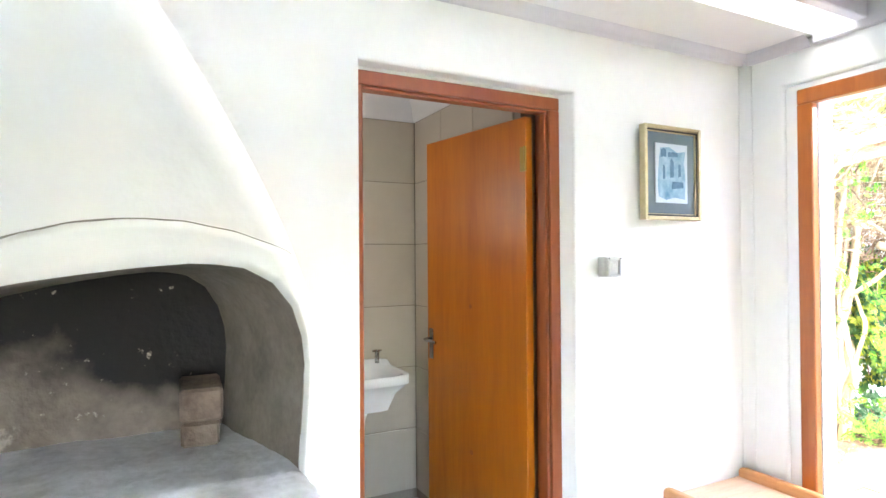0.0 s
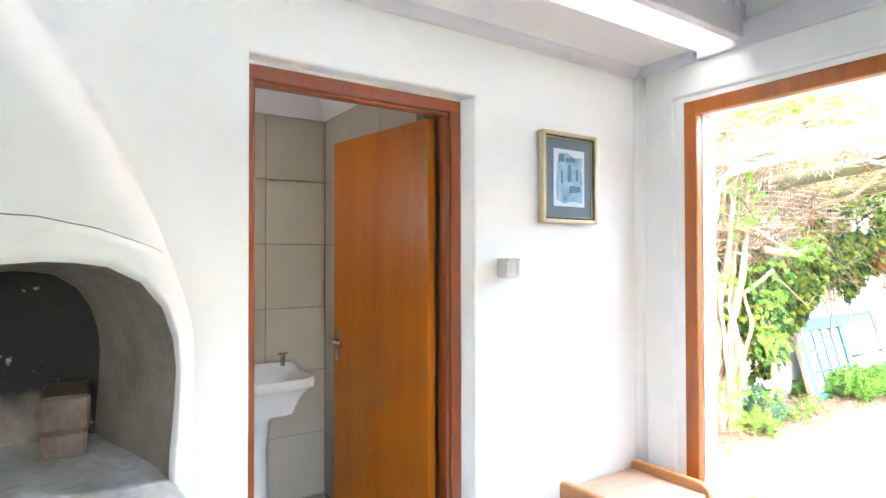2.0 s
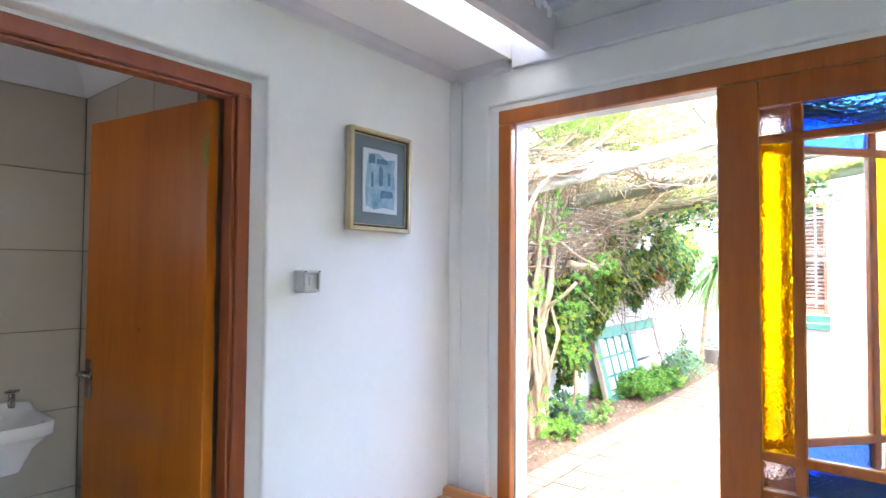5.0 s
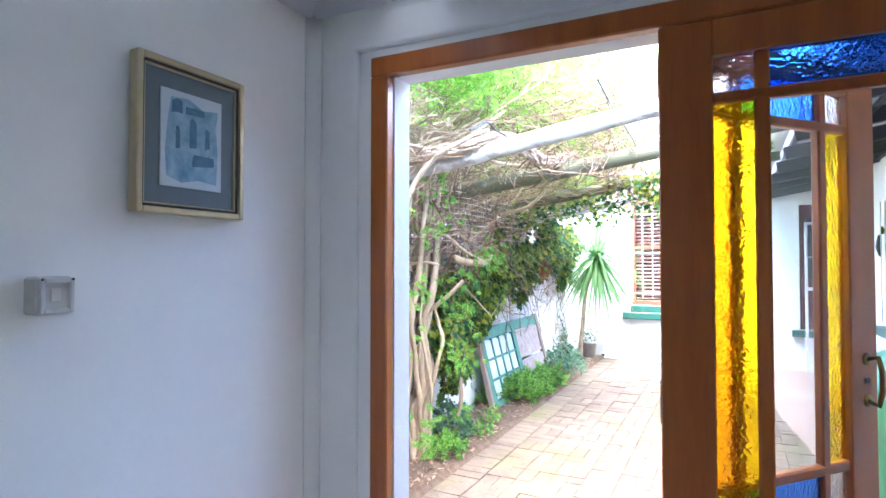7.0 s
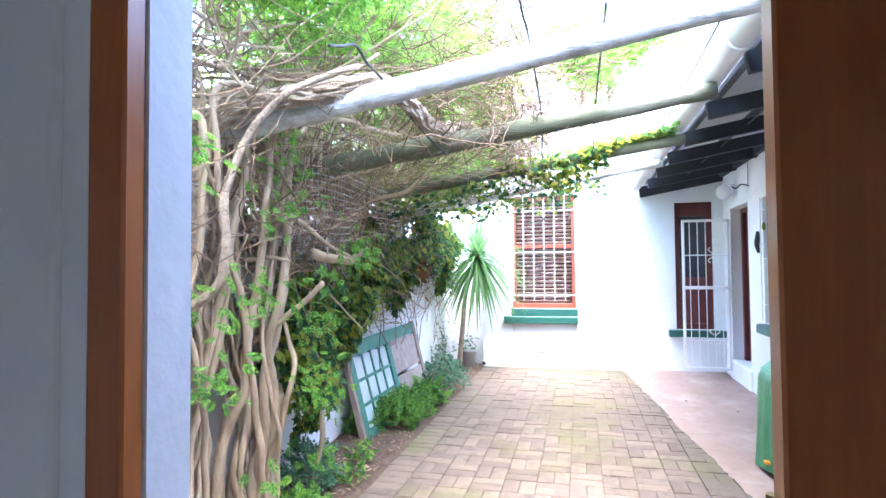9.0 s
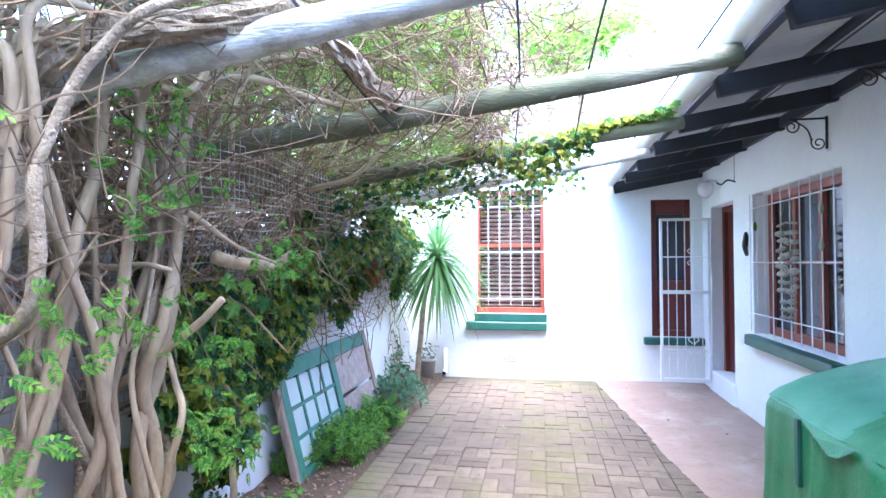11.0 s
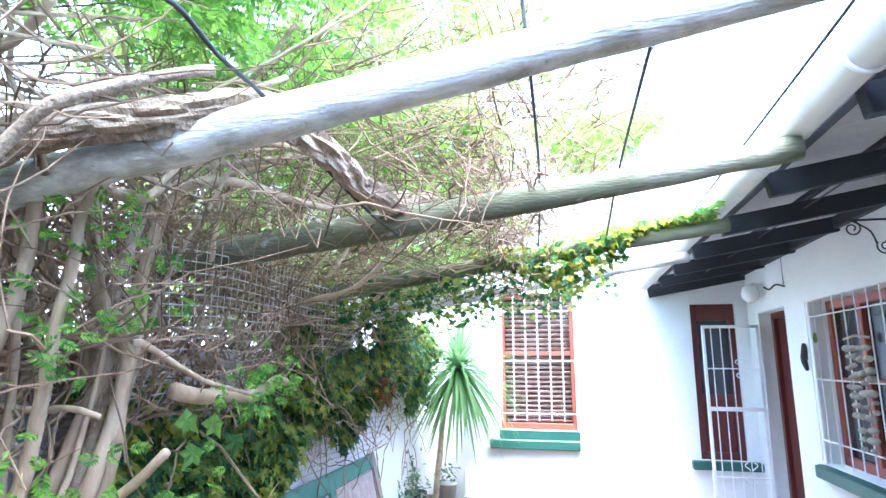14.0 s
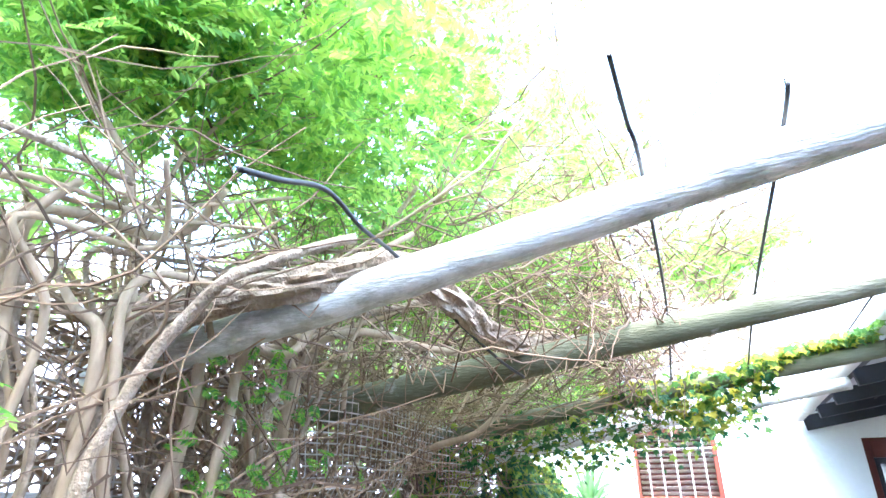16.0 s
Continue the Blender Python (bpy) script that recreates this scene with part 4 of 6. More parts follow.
def bench_side(x):
    prof = [(2.06, 0.0), (2.06, 0.413), (2.05, 0.426), (2.03, 0.43), (1.72, 0.43), (1.69, 0.426), (1.665, 0.408), (1.655, 0.383), (1.655, 0.32), (1.68, 0.26), (1.70, 0.20), (1.70, 0.0)]
    n = len(prof)
    v = [(x, y, z) for y, z in prof] + [(x + 0.034, y, z) for y, z in prof]
    f = [tuple(range(n)), tuple(range(2 * n - 1, n - 1, -1))] + [(i, n + i, n + (i + 1) % n, (i + 1) % n) for i in range(n)]
    return G().add(v, f)


for x in (2.215, 2.70):
    soften(part("end_panel", bench_side(x), PINE, bench), 0.01, 3, 50)
part("seat", G().box((2.25, 1.67, 0.363), (2.6995, 2.06, 0.388), 0.004), PINETOP, bench, "worn pale pine seat")
part("apron", G().box((2.25, 1.69, 0.29), (2.6995, 1.71, 0.362), 0.003), PINE, bench)

# ================= the yard =================
structure("ground", G().box((-400, -400, -0.32), (700, 400, -0.14)), GRASSLAND, "far ground under the yard")
structure("pavement", G().box((2.95, -0.664, -0.14), (XF, 2.46, -0.012)), JOINT, "mossy sand joints between pavers")
rs = G()
sv, sf = [], []
for i in range(401):
    x = 3.2 + (XF - 3.2) * i / 400
    for y in (-0.664, 0.20 + 0.105 * (x - 6.1) + 0.03 * noise.noise((x * 1.3, 0, 7)) + 0.03 * noise.noise((x * 5, 0, 2)) + 0.015 * noise.noise((x * 19, 0, 5))):
        sv.append((x, y, 0.006))
for i in range(400):
    sf.append((2 * i, 2 * i + 2, 2 * i + 3, 2 * i + 1))
structure("stoep_slab", rs.add(sv, sf), REDCEMENT, "faded red cement strip along the house wall")
# planting bed
bv, bf = [], []
for i in range(91):
    x = 2.95 + (XF - 2.95) * i / 90
    for j in range(12):
        y = 2.455 + 0.53 * j / 11
        bv.append((x, y, -0.012 + (0.03 + 0.05 * j / 11 + 0.02 * noise.noise((x * 5, y * 7, 0)) + 0.008 * noise.noise((x * 20, y * 20, 0)) if j else 0)))
for i in range(90):
    for j in range(11):
        a = i * 12 + j
        bf.append((a, a + 12, a + 13, a + 1))
structure("planting_bed", G().add(bv, bf), SOIL, "dark mulched soil of the planting bed", smooth=True)

soften(structure("wall_garden", slab('y', 2.98, 3.2, 2.96, 10.5, -0.14, 1.62), PLASTER_OUT, "white garden boundary wall under the creepers"), 0.015)
far_wall = structure("wall_far", slab('x', XF, XF + 0.3, -3.2, 2.49, -0.14, 2.82, [(1.19, 2.055, 0.80, 2.36), (-0.54, -0.08, 0.545, 2.2)]), PLASTER_OUT, "white plastered wall of the house with two windows")
structure("wall_far_return", slab('x', XF + 0.30, XF + 0.45, 2.49, 3.2, -0.14, 2.2), PLASTER_OUT, "white wall in the far corner")
house = slab('y', YR - 0.25, YR, 2.96, XF, -0.14, 2.66, [(6.87, 8.42, 0.79, 2.05), (8.95, 9.70, 0.22, 2.06)])
soften(structure("wall_house", house, PLASTER_OUT, "white plastered house wall with a window and a door"), 0.012)
structure("wall_house_end", G().box((3.08, -3.2, 0), (3.2, YR - 0.25, 2.6)).box((3.08, -3.2, 0), (10.0, -3.0, 2.6)), PLASTER, "plain inner walls of the house")
structure("floor_house", G().box((3.08, -3.2, 0.1), (10.0, YR - 0.25, 0.215)), FLOORRED, "floor inside the house")
structure("ceiling_house", G().box((3.08, -3.2, 2.6), (10.0, YR - 0.25, 2.64)), CEILING, "ceiling inside the house")
structure("facade", slab('x', 2.9555, 2.975, 1.8851, 3.4, -0.14, 2.7), PLASTER_OUT, "outer white plaster beside the glass door")
structure("door_step", G().box((8.90, YR - 0.24, -0.01), (9.75, YR + 0.02, 0.225), 0.012), PLASTER_OUT, "white plastered step under the house door")

# eaves of the house
structure("roof_eaves", corrugated(3.12, XF + 0.1, 0.36, 2.478, -3.3, 3.12, 0.076, 0.010), SHEET, "grey corrugated eaves sheeting", smooth=True)
RAFT = (3.35, 4.25, 5.15, 6.05, 6.90, 7.72, 8.55, 9.35)
for x in RAFT:
    rm = pose(x, YR, 2.545, -9.95, 0, 0)
    structure("rafter", G().box((-0.027, -0.2, -0.06), (0.027, 1.0, 0.05), 0.004, rm), BLACKPAINT, "blue-black painted rafter under the eaves")
structure("wall_beam", G().box((3.12, YR + 0.001, 2.50), (10.03, YR + 0.045, 2.585), 0.003), BLACKPAINT, "blue-black painted beam along the wall top")
structure("barge_board", G().box((-0.02, -0.05, -0.09), (0.02, 1.04, 0.05), 0.003, pose(XF - 0.03, YR, 2.545, -9.95, 0, 0)), BLACKPAINT, "dark end board of the eaves")
for y, z in ((0.24, 2.472), (-0.2, 2.548)):
    structure("batten", G().box((3.12, y - 0.025, z - 0.012), (10.03, y + 0.025, z + 0.018), 0.003), BLACKPAINT, "dark batten under the sheeting")
gut = thing("gutter", (6.5, 0.40, 2.40), "white half-round rain gutter along the eaves", "gutter")
gv, gf = [], []
for e in (3.12, XF - 0.02):
    for k in range(13):
        a = math.pi * (1 + k / 12)
        gv.append((e, 0.40 + 0.062 * math.cos(a), 2.43 + 0.07 * math.sin(a)))
    for k in range(12, -1, -1):
        a = math.pi * (1 + k / 12)
        gv.append((e, 0.40 + 0.056 * math.cos(a), 2.43 + 0.064 * math.sin(a)))
gf = [(i, (i + 1) % 26, 26 + (i + 1) % 26, 26 + i) for i in range(26)] + [tuple(range(26)), tuple(range(51, 25, -1))]
part("trough", G().add(gv, gf), WHITEMETAL, gut, smooth=True)
for x in (4.05, 4.92, 5.78, 6.9, 8.1, 9.3):
    pts = [(x, 0.40 + 0.066 * math.cos(math.pi * (1 + k / 10)), 2.43 + 0.074 * math.sin(math.pi * (1 + k / 10))) for k in range(11)]
    part("gutter_strap", G().tube(pts + [(x, 0.40 + 0.066, 2.445)], 0.008, 6), WHITEMETAL, gut, "white gutter strap")

# windows
def bars(thing_ob, axis, plane, u0, u1, z0, z1, n, rows):
    for i in range(n):
        u = u0 + (u1 - u0) * i / (n - 1)
        a, b = ((plane, u, z0), (plane, u, z1)) if axis == 'x' else ((u, plane, z0), (u, plane, z1))
        part("bar", G().tube([a, b], 0.005, 8), WHITEMETAL, thing_ob)
    for z in rows:
        d = 0.012 if axis == 'x' else -0.012
        a, b = ((plane + d, u0 - 0.06, z), (plane + d, u1 + 0.06, z)) if axis == 'x' else ((u0 - 0.06, plane + d, z), (u1 + 0.06, plane + d, z))
        part("crossbar", G().tube([a, b], 0.0055, 8), WHITEMETAL, thing_ob)


w1 = tagged(new("window_1"), "red-brown sash window with pale blinds behind white burglar bars", kind="structure")
x0 = XF + 0.05
for a, b in (((x0, 1.1905, 0.8005), (x0 + 0.08, 1.24, 2.3595)), ((x0, 2.005, 0.8005), (x0 + 0.08, 2.0545, 2.3595)), ((x0, 1.24, 0.8005), (x0 + 0.08, 2.005, 0.87)), ((x0, 1.24, 2.30), (x0 + 0.08, 2.005, 2.3595)), ((x0 + 0.01, 1.24, 1.63), (x0 + 0.06, 2.005, 1.68))):
    part("window_frame", G().box(a, b, 0.005), REDFRAME, w1)
for z0, z1 in ((0.87, 1.63), (1.68, 2.30)):
    part("pane", G().box((x0 + 0.03, 1.24, z0), (x0 + 0.034, 2.005, z1)), CLEARGLASS, w1).visible_shadow = False
for i in range(26):
    z = 0.895 + i * 0.0545
    part("slat", G().box((-0.024, 1.245, -0.0015), (0.024, 2.0, 0.0015), 0, pose(x0 + 0.085, 0, z, 0, 30, 0)), BLIND, w1)
# added dark board: its colour gives the room's shade between the slats
structure("wall_dim_room_board", G().box((XF + 0.2, 1.0, 0.7), (XF + 0.22, 2.3, 2.5)), DARKRED, "dark red-brown board put behind the blind as the room's shade")
g1 = thing("burglar_bars", (XF - 0.03, 1.62, 0.85), "white painted steel burglar bars before the far window", "bars", "burglar bars")
bars(g1, 'x', XF - 0.02, 1.19, 2.03, 0.90, 2.36, 7, (0.985, 1.573, 2.148))
structure("window_sill", G().box((XF - 0.09, 1.165, 0.60), (XF + 0.055, 2.17, 0.70), 0.01), GREENPAINT, "green painted window sill")
structure("window_sill", G().box((XF - 0.012, 1.165, 0.70), (XF + 0.06, 2.07, 0.799), 0.006), GREENPAINT, "green painted sloping sill top")
vent = thing("air_brick", (XF, 1.63, 0.20), "white plastered air vent low in the wall", "vent")
part("surround", G().box((XF - 0.012, 1.53, 0.20), (XF - 0.0005, 1.73, 0.29), 0.004), PLASTER_OUT, vent)
# no gaps are cut: dark bars on the face paint the slots' shade
for z in (0.225, 0.25, 0.275):
    part("slot_shade_bar", G().box((XF - 0.016, 1.55, z - 0.006), (XF - 0.0125, 1.71, z + 0.004)), DARKLINE, vent)

w2 = tagged(new("window_2"), "tall narrow dark red-brown window", kind="structure")
for a, b in (((x0, -0.5395, 0.5455), (x0 + 0.08, -0.47, 2.1995)), ((x0, -0.15, 0.5455), (x0 + 0.08, -0.0805, 2.1995)), ((x0, -0.47, 0.5455), (x0 + 0.08, -0.15, 0.62)), ((x0, -0.47, 2.02), (x0 + 0.08, -0.15, 2.1995)), ((x0 + 0.01, -0.47, 1.16), (x0 + 0.07, -0.15, 1.22))):
    part("window_frame", G().box(a, b, 0.005), DARKRED, w2)
part("pane", G().box((x0 + 0.03, -0.47, 1.22), (x0 + 0.034, -0.15, 2.02)), DIMPANE, w2, "reflecting pane, dim room put into its dark colour")
part("pane", G().box((x0 + 0.03, -0.47, 0.62), (x0 + 0.034, -0.15, 1.16)), DARKRED, w2, "red-brown lower panel")
structure("window_sill", G().box((XF - 0.08, -0.662, 0.455), (XF + 0.055, 0.02, 0.542), 0.01), GREENPAINT, "green painted narrow window sill")

# security gate, swung open square to the house wall
GX = 9.66
gate = thing("security_gate", (GX, YR, 0.2), "white steel security gate standing open", "gate")
GY0, GY1, GZ0, GZ1 = YR + 0.02, YR + 0.565, 0.10, 1.94
part("gate_frame", G().box((GX - 0.015, GY0, GZ0), (GX + 0.015, GY0 + 0.03, GZ1), 0.003).box((GX - 0.015, GY1 - 0.03, GZ0), (GX + 0.015, GY1, GZ1), 0.003).box((GX - 0.015, GY0, GZ1 - 0.03), (GX + 0.015, GY1, GZ1), 0.003).box((GX - 0.015, GY0, GZ0), (GX + 0.015, GY1, GZ0 + 0.03), 0.003).box((GX - 0.018, GY0, 1.08), (GX + 0.018, GY1, 1.12), 0.003), WHITEMETAL, gate)
for i in range(1, 6):
    y = GY0 + (GY1 - GY0) * i / 6
    part("bar", G().tube([(GX, y, GZ0), (GX, y, GZ1)], 0.005, 8), WHITEMETAL, gate)
for z in (0.45, 1.5):
    part("crossbar", G().tube([(GX - 0.01, GY0, z), (GX - 0.01, GY1, z)], 0.006, 8), WHITEMETAL, gate)
for z in (0.5, 1.5):
    sc = []
    for s in (-1, 1):
        for q in (-1, 1):
            sc.append([(GX - 0.012, GY0 + 0.19 + s * (0.012 + 0.045 * math.sin(a) ** 2), z + q * (0.02 + 0.03 * a)) for a in [k * 0.35 for k in range(8)]])
    gg = G()
    for p in sc:
        gg.tube(p, 0.006, 6)
    part("scroll", gg, WHITEMETAL, gate, "curled white scrollwork")

# house door in its opening
hd_ = tagged(new("door_3"), "dark red-brown house door frame with the door ajar", kind="structure")
yd0 = YR - 0.12
for a, b in (((9.635, yd0 - 0.08, 0.226), (9.6995, yd0, 2.0595)), ((8.9505, yd0 - 0.08, 0.226), (9.01, yd0, 2.0595)), ((9.01, yd0 - 0.08, 2.0), (9.635, yd0, 2.0595))):
    part("frame_member", G().box(a, b, 0.004), DARKRED, hd_)
part("leaf", G().box((0, -0.02, 0.23), (0.62, 0.02, 1.995), 0.003, pose(9.632, yd0 - 0.06, 0, 0, 0, 190)), DARKRED, hd_, "dark red-brown wooden door leaf")

# front window with bars, sill and hanging shells
w3 = tagged(new("window_3"), "red-brown casement window in the house wall", kind="structure")
yw = YR - 0.13
for a, b in (((6.8705, yw - 0.07, 0.7905), (6.94, yw, 2.0495)), ((8.35, yw - 0.07, 0.7905), (8.4195, yw, 2.0495)), ((6.94, yw - 0.07, 0.7905), (8.35, yw, 0.86)), ((6.94, yw - 0.07, 1.98), (8.35, yw, 2.0495)), ((7.42, yw - 0.07, 0.86), (7.48, yw, 1.98)), ((7.86, yw - 0.07, 0.86), (7.92, yw, 1.98))):
    part("window_frame", G().box(a, b, 0.005), REDFRAME, w3)
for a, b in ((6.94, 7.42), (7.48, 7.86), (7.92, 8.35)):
    part("pane", G().box((a, yw - 0.04, 0.86), (b, yw - 0.036, 1.98)), DIMPANE, w3, "window pane, dim room put into its dark colour")
    part("glazing_bar", G().box((a, yw - 0.05, 1.42), (b, yw - 0.02, 1.45), 0.003), REDFRAME, w3)
g3 = thing("burglar_bars", (7.65, YR + 0.03, 0.8), "white painted steel burglar bars before the house window", "bars", "burglar bars")
bars(g3, 'y', YR + 0.035, 6.89, 8.38, 0.82, 2.05, 10, (0.98, 1.435, 1.92))
sp = [(6.82, YR - 0.125), (6.82, YR + 0.10), (8.36, YR + 0.10), (8.42, YR + 0.085), (8.455, YR + 0.05), (8.465, YR + 0.0), (8.4195, YR - 0.0), (8.4195, YR - 0.125)]
n = len(sp)
soften(structure("window_sill", G().add([(a, b, 0.70) for a, b in sp] + [(a, b, 0.785) for a, b in sp], [tuple(range(n - 1, -1, -1)), tuple(range(n, 2 * n))] + [(i, (i + 1) % n, n + (i + 1) % n, n + i) for i in range(n)]), GREENPAINT, "deep green painted window sill with a rounded end"), 0.01)
rg = random.Random(11)
chime = thing("shell_chime", (7.55, YR + 0.06, 1.75), "hanging strings of pale shells and driftwood before the window", "wind chime")
part("stick", G().tube([(7.35, YR + 0.06, 1.72), (7.55, YR + 0.065, 1.74), (7.72, YR + 0.06, 1.72)], 0.009, 8), OLDWOOD, chime, "driftwood stick")
part("cord", G().tube([(7.42, YR + 0.06, 1.72), (7.55, YR + 0.05, 2.0)], 0.002, 5).tube([(7.68, YR + 0.06, 1.72), (7.55, YR + 0.05, 2.0)], 0.002, 5), OLDWOOD, chime)
for sx in (7.42, 7.50, 7.60, 7.68):
    part("cord", G().tube([(sx, YR + 0.06, 1.72), (sx, YR + 0.06, 0.92 + 0.2 * rg.random())], 0.002, 5), OLDWOOD, chime)
    z = 1.66
    while z > 1.0 + (0 if 7.45 < sx < 7.65 else 0.2):
        r = rg.uniform(0.022, 0.04)
        part("shell", G().lathe([(0.2 * r, -0.7 * r), (0.8 * r, -0.4 * r), (r, 0.0), (0.7 * r, 0.45 * r), (0.15 * r, 0.6 * r)], (sx + rg.uniform(-0.012, 0.012), YR + 0.06 + rg.uniform(-0.01, 0.01), z), 8), SHELL, chime, smooth=True)
        z -= rg.uniform(0.05, 0.09)
for sx, sz in ((8.2, 1.75), (7.02, 1.55), (7.02, 1.8)):
    part("ornament", G().lathe([(0.003, -0.04), (0.014, -0.028), (0.018, 0.0), (0.012, 0.03), (0.003, 0.045)], (sx, YR + 0.055, sz), 8), IVYYELLOW if sx > 8 else SHELL, chime, "small hanging ornament", smooth=True)

wlamp = thing("wall_lamp", (9.55, YR, 2.2), "white globe wall lamp above the house door", "lamp")
part("globe", G().lathe([(0.03, -0.09), (0.075, -0.05), (0.085, 0.0), (0.07, 0.06), (0.03, 0.085)], (9.45, YR + 0.12, 2.24), 20), CERAMIC, wlamp, smooth=True)
part("bracket", G().tube([(9.45, YR, 2.33), (9.45, YR + 0.10, 2.34), (9.45, YR + 0.12, 2.32)], 0.012, 8), WHITEMETAL, wlamp)
bird = thing("wall_hook", (8.85, YR, 2.22), "small black iron hook arm on the wall", "hook")
part("arm", G().tube(spline([(8.86, YR + 0.0, 2.235), (8.84, YR + 0.08, 2.25), (8.86, YR + 0.13, 2.21), (8.88, YR + 0.17, 2.235)], 6), 0.008, 8), IRON, bird, smooth=True)
part("cord", G().tube([(8.86, YR + 0.01, 2.235), (8.86, YR + 0.01, 2.5)], 0.003, 6), IRON, bird)
orn = thing("wall_ornament", (8.55, YR, 1.55), "small dark gecko-shaped iron wall ornament", "ornament")
ov = spline([(8.56, YR + 0.012, 1.72), (8.55, YR + 0.014, 1.65), (8.57, YR + 0.014, 1.58), (8.54, YR + 0.012, 1.50)], 6)
part("body", G().tube(ov, [0.012 + 0.02 * math.sin(math.pi * i / (len(ov) - 1)) for i in range(len(ov))], 8), IRON, orn, smooth=True)
for q in (1.66, 1.58):
    part("leg", G().tube([(8.51, YR + 0.01, q + 0.02), (8.555, YR + 0.014, q), (8.60, YR + 0.01, q + 0.02)], 0.006, 6), IRON, orn)


def scroll_bracket():
    t = thing("wall_bracket", (0, 0, 0), "black wrought-iron scroll bracket for a hanging basket", "bracket", "scroll brackets")
    part("upright", G().box((-0.008, 0.001, -0.20), (0.008, 0.012, 0.02), 0.002), IRON, t)
    part("arm", G().box((-0.006, 0.012, 0.0), (0.006, 0.24, 0.012), 0.002), IRON, t)
    def curl(cy, cz, r, a0, turns, s):
        return [(0, cy + r * (1 - 0.75 * k / 30) * math.cos(a0 + s * turns * 2 * math.pi * k / 30), cz + r * (1 - 0.75 * k / 30) * math.sin(a0 + s * turns * 2 * math.pi * k / 30)) for k in range(31)]
    part("scroll", G().tube(curl(0.22, -0.045, 0.05, math.pi / 2, 1.4, 1), 0.005, 6).tube(curl(0.055, -0.16, 0.05, math.pi * 0.2, 1.4, -1), 0.005, 6).tube(spline([(0, 0.22, 0.005), (0, 0.13, -0.06), (0, 0.10, -0.14)], 6), 0.005, 6), IRON, t, smooth=True)
    return t


br = scroll_bracket()
br.location = (7.03, YR + 0.001, 2.40)
copy_thing(br, Matrix.Translation((6.12, YR + 0.001, 2.44)))

# barbecue under a canvas cover
cover = thing("covered_barbecue", (5.75, -0.33, 0), "barbecue hidden under a green canvas cover", "barbecue cover")


def tarp(rows, seg, wob):
    v, f = [], []
    for z, (ax0, ax1, ay0, ay1), p in rows:
        cx, cy, hx, hy = (ax0 + ax1) / 2, (ay0 + ay1) / 2, (ax1 - ax0) / 2, (ay1 - ay0) / 2
        for k in range(seg):
            a = 2 * math.pi * k / seg
            c, s = math.cos(a), math.sin(a)
            q = (abs(c) ** p + abs(s) ** p) ** (-1 / p)
            fold = wob * (1.0 - z) * (0.35 * math.sin(9 * a + 2.2 * z) + 0.9 * noise.noise((5 * c, 5 * s, z * 1.6)) + 0.6 * noise.noise((13 * c, 13 * s, z * 5)))
            v.append((cx + (hx + fold) * q * c, cy + (hy + fold) * q * s, z + 0.03 * noise.noise((4 * c + z, 4 * s, 2))))
    for i in range(len(rows) - 1):
        for k in range(seg):
            k2 = (k + 1) % seg
            f.append((i * seg + k, i * seg + k2, (i + 1) * seg + k2, (i + 1) * seg + k))
    f.append(tuple((len(rows) - 1) * seg + k for k in range(seg)))
    return G().add(v, f)


lower = [(0.03, (4.95, 6.50, -0.63, -0.02), 9), (0.25, (4.95, 6.52, -0.63, -0.02), 9), (0.45, (4.96, 6.52, -0.63, -0.03), 8), (0.60, (4.97, 6.51, -0.63, -0.03), 8), (0.665, (4.98, 6.49, -0.63, -0.05), 8)]
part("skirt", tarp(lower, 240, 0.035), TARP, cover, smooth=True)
upper = [(0.655, (4.975, 6.498, -0.632, -0.04), 8), (0.70, (4.99, 6.485, -0.632, -0.09), 8), (0.77, (5.0, 6.47, -0.632, -0.23), 8), (0.84, (5.02, 6.42, -0.632, -0.39), 7),
         (0.90, (5.06, 6.25, -0.63, -0.42), 6), (0.96, (5.12, 6.02, -0.62, -0.44), 6), (0.985, (5.2, 5.9, -0.60, -0.47), 5)]
whole = tarp(upper, 240, 0.045)
# near end takes the darker canvas, which paints in its shading
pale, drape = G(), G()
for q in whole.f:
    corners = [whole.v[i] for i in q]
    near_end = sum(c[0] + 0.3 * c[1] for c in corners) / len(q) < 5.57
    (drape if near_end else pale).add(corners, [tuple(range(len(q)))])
for g in (pale, drape):
    seen = {}
    g.f = [tuple(seen.setdefault(g.v[i], len(seen)) for i in q) for q in g.f]
    g.v = list(seen)
for g, m, nm, lab in ((pale, TARPTOP, "top", "green canvas top, light put into its paler colour"), (drape, TARP, "drape", "canvas end folded under the top sheet, shade put into its darker colour")):
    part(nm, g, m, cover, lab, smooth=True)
part("flap", G().add([(5.93, -0.016, 0.665), (5.44, -0.016, 0.665), (5.54, 0.004, 0.60), (5.62, 0.006, 0.585), (5.76, 0.002, 0.625)], [(0, 1, 2, 3, 4)]).add([(5.93, -0.022, 0.665), (5.44, -0.022, 0.665), (5.54, -0.002, 0.60), (5.62, 0.0, 0.585), (5.76, -0.004, 0.625)], [(4, 3, 2, 1, 0)]), TARPTOP, cover, "loose point of canvas")
part("slit", G().box((5.945, -0.026, 0.32), (5.985, -0.005, 0.655), 0.004), GREENPAINT, cover, "dark overlapping seam")
part("tag", G().box((6.16, -0.03, 0.10), (6.21, 0.0, 0.118), 0.002), mat("orange_tag", (0.8, 0.3, 0.02), rough=0.5, bump=0), cover, "small orange tag")

# old window leaning on the garden wall
lean_m = pose(7.215, 2.735, 0.03, -14.5, 0, 0)
ow = thing("old_window", (7.215, 2.70, 0.03), "weathered green window pair leaning against the white wall", "old window")
W = 0.935


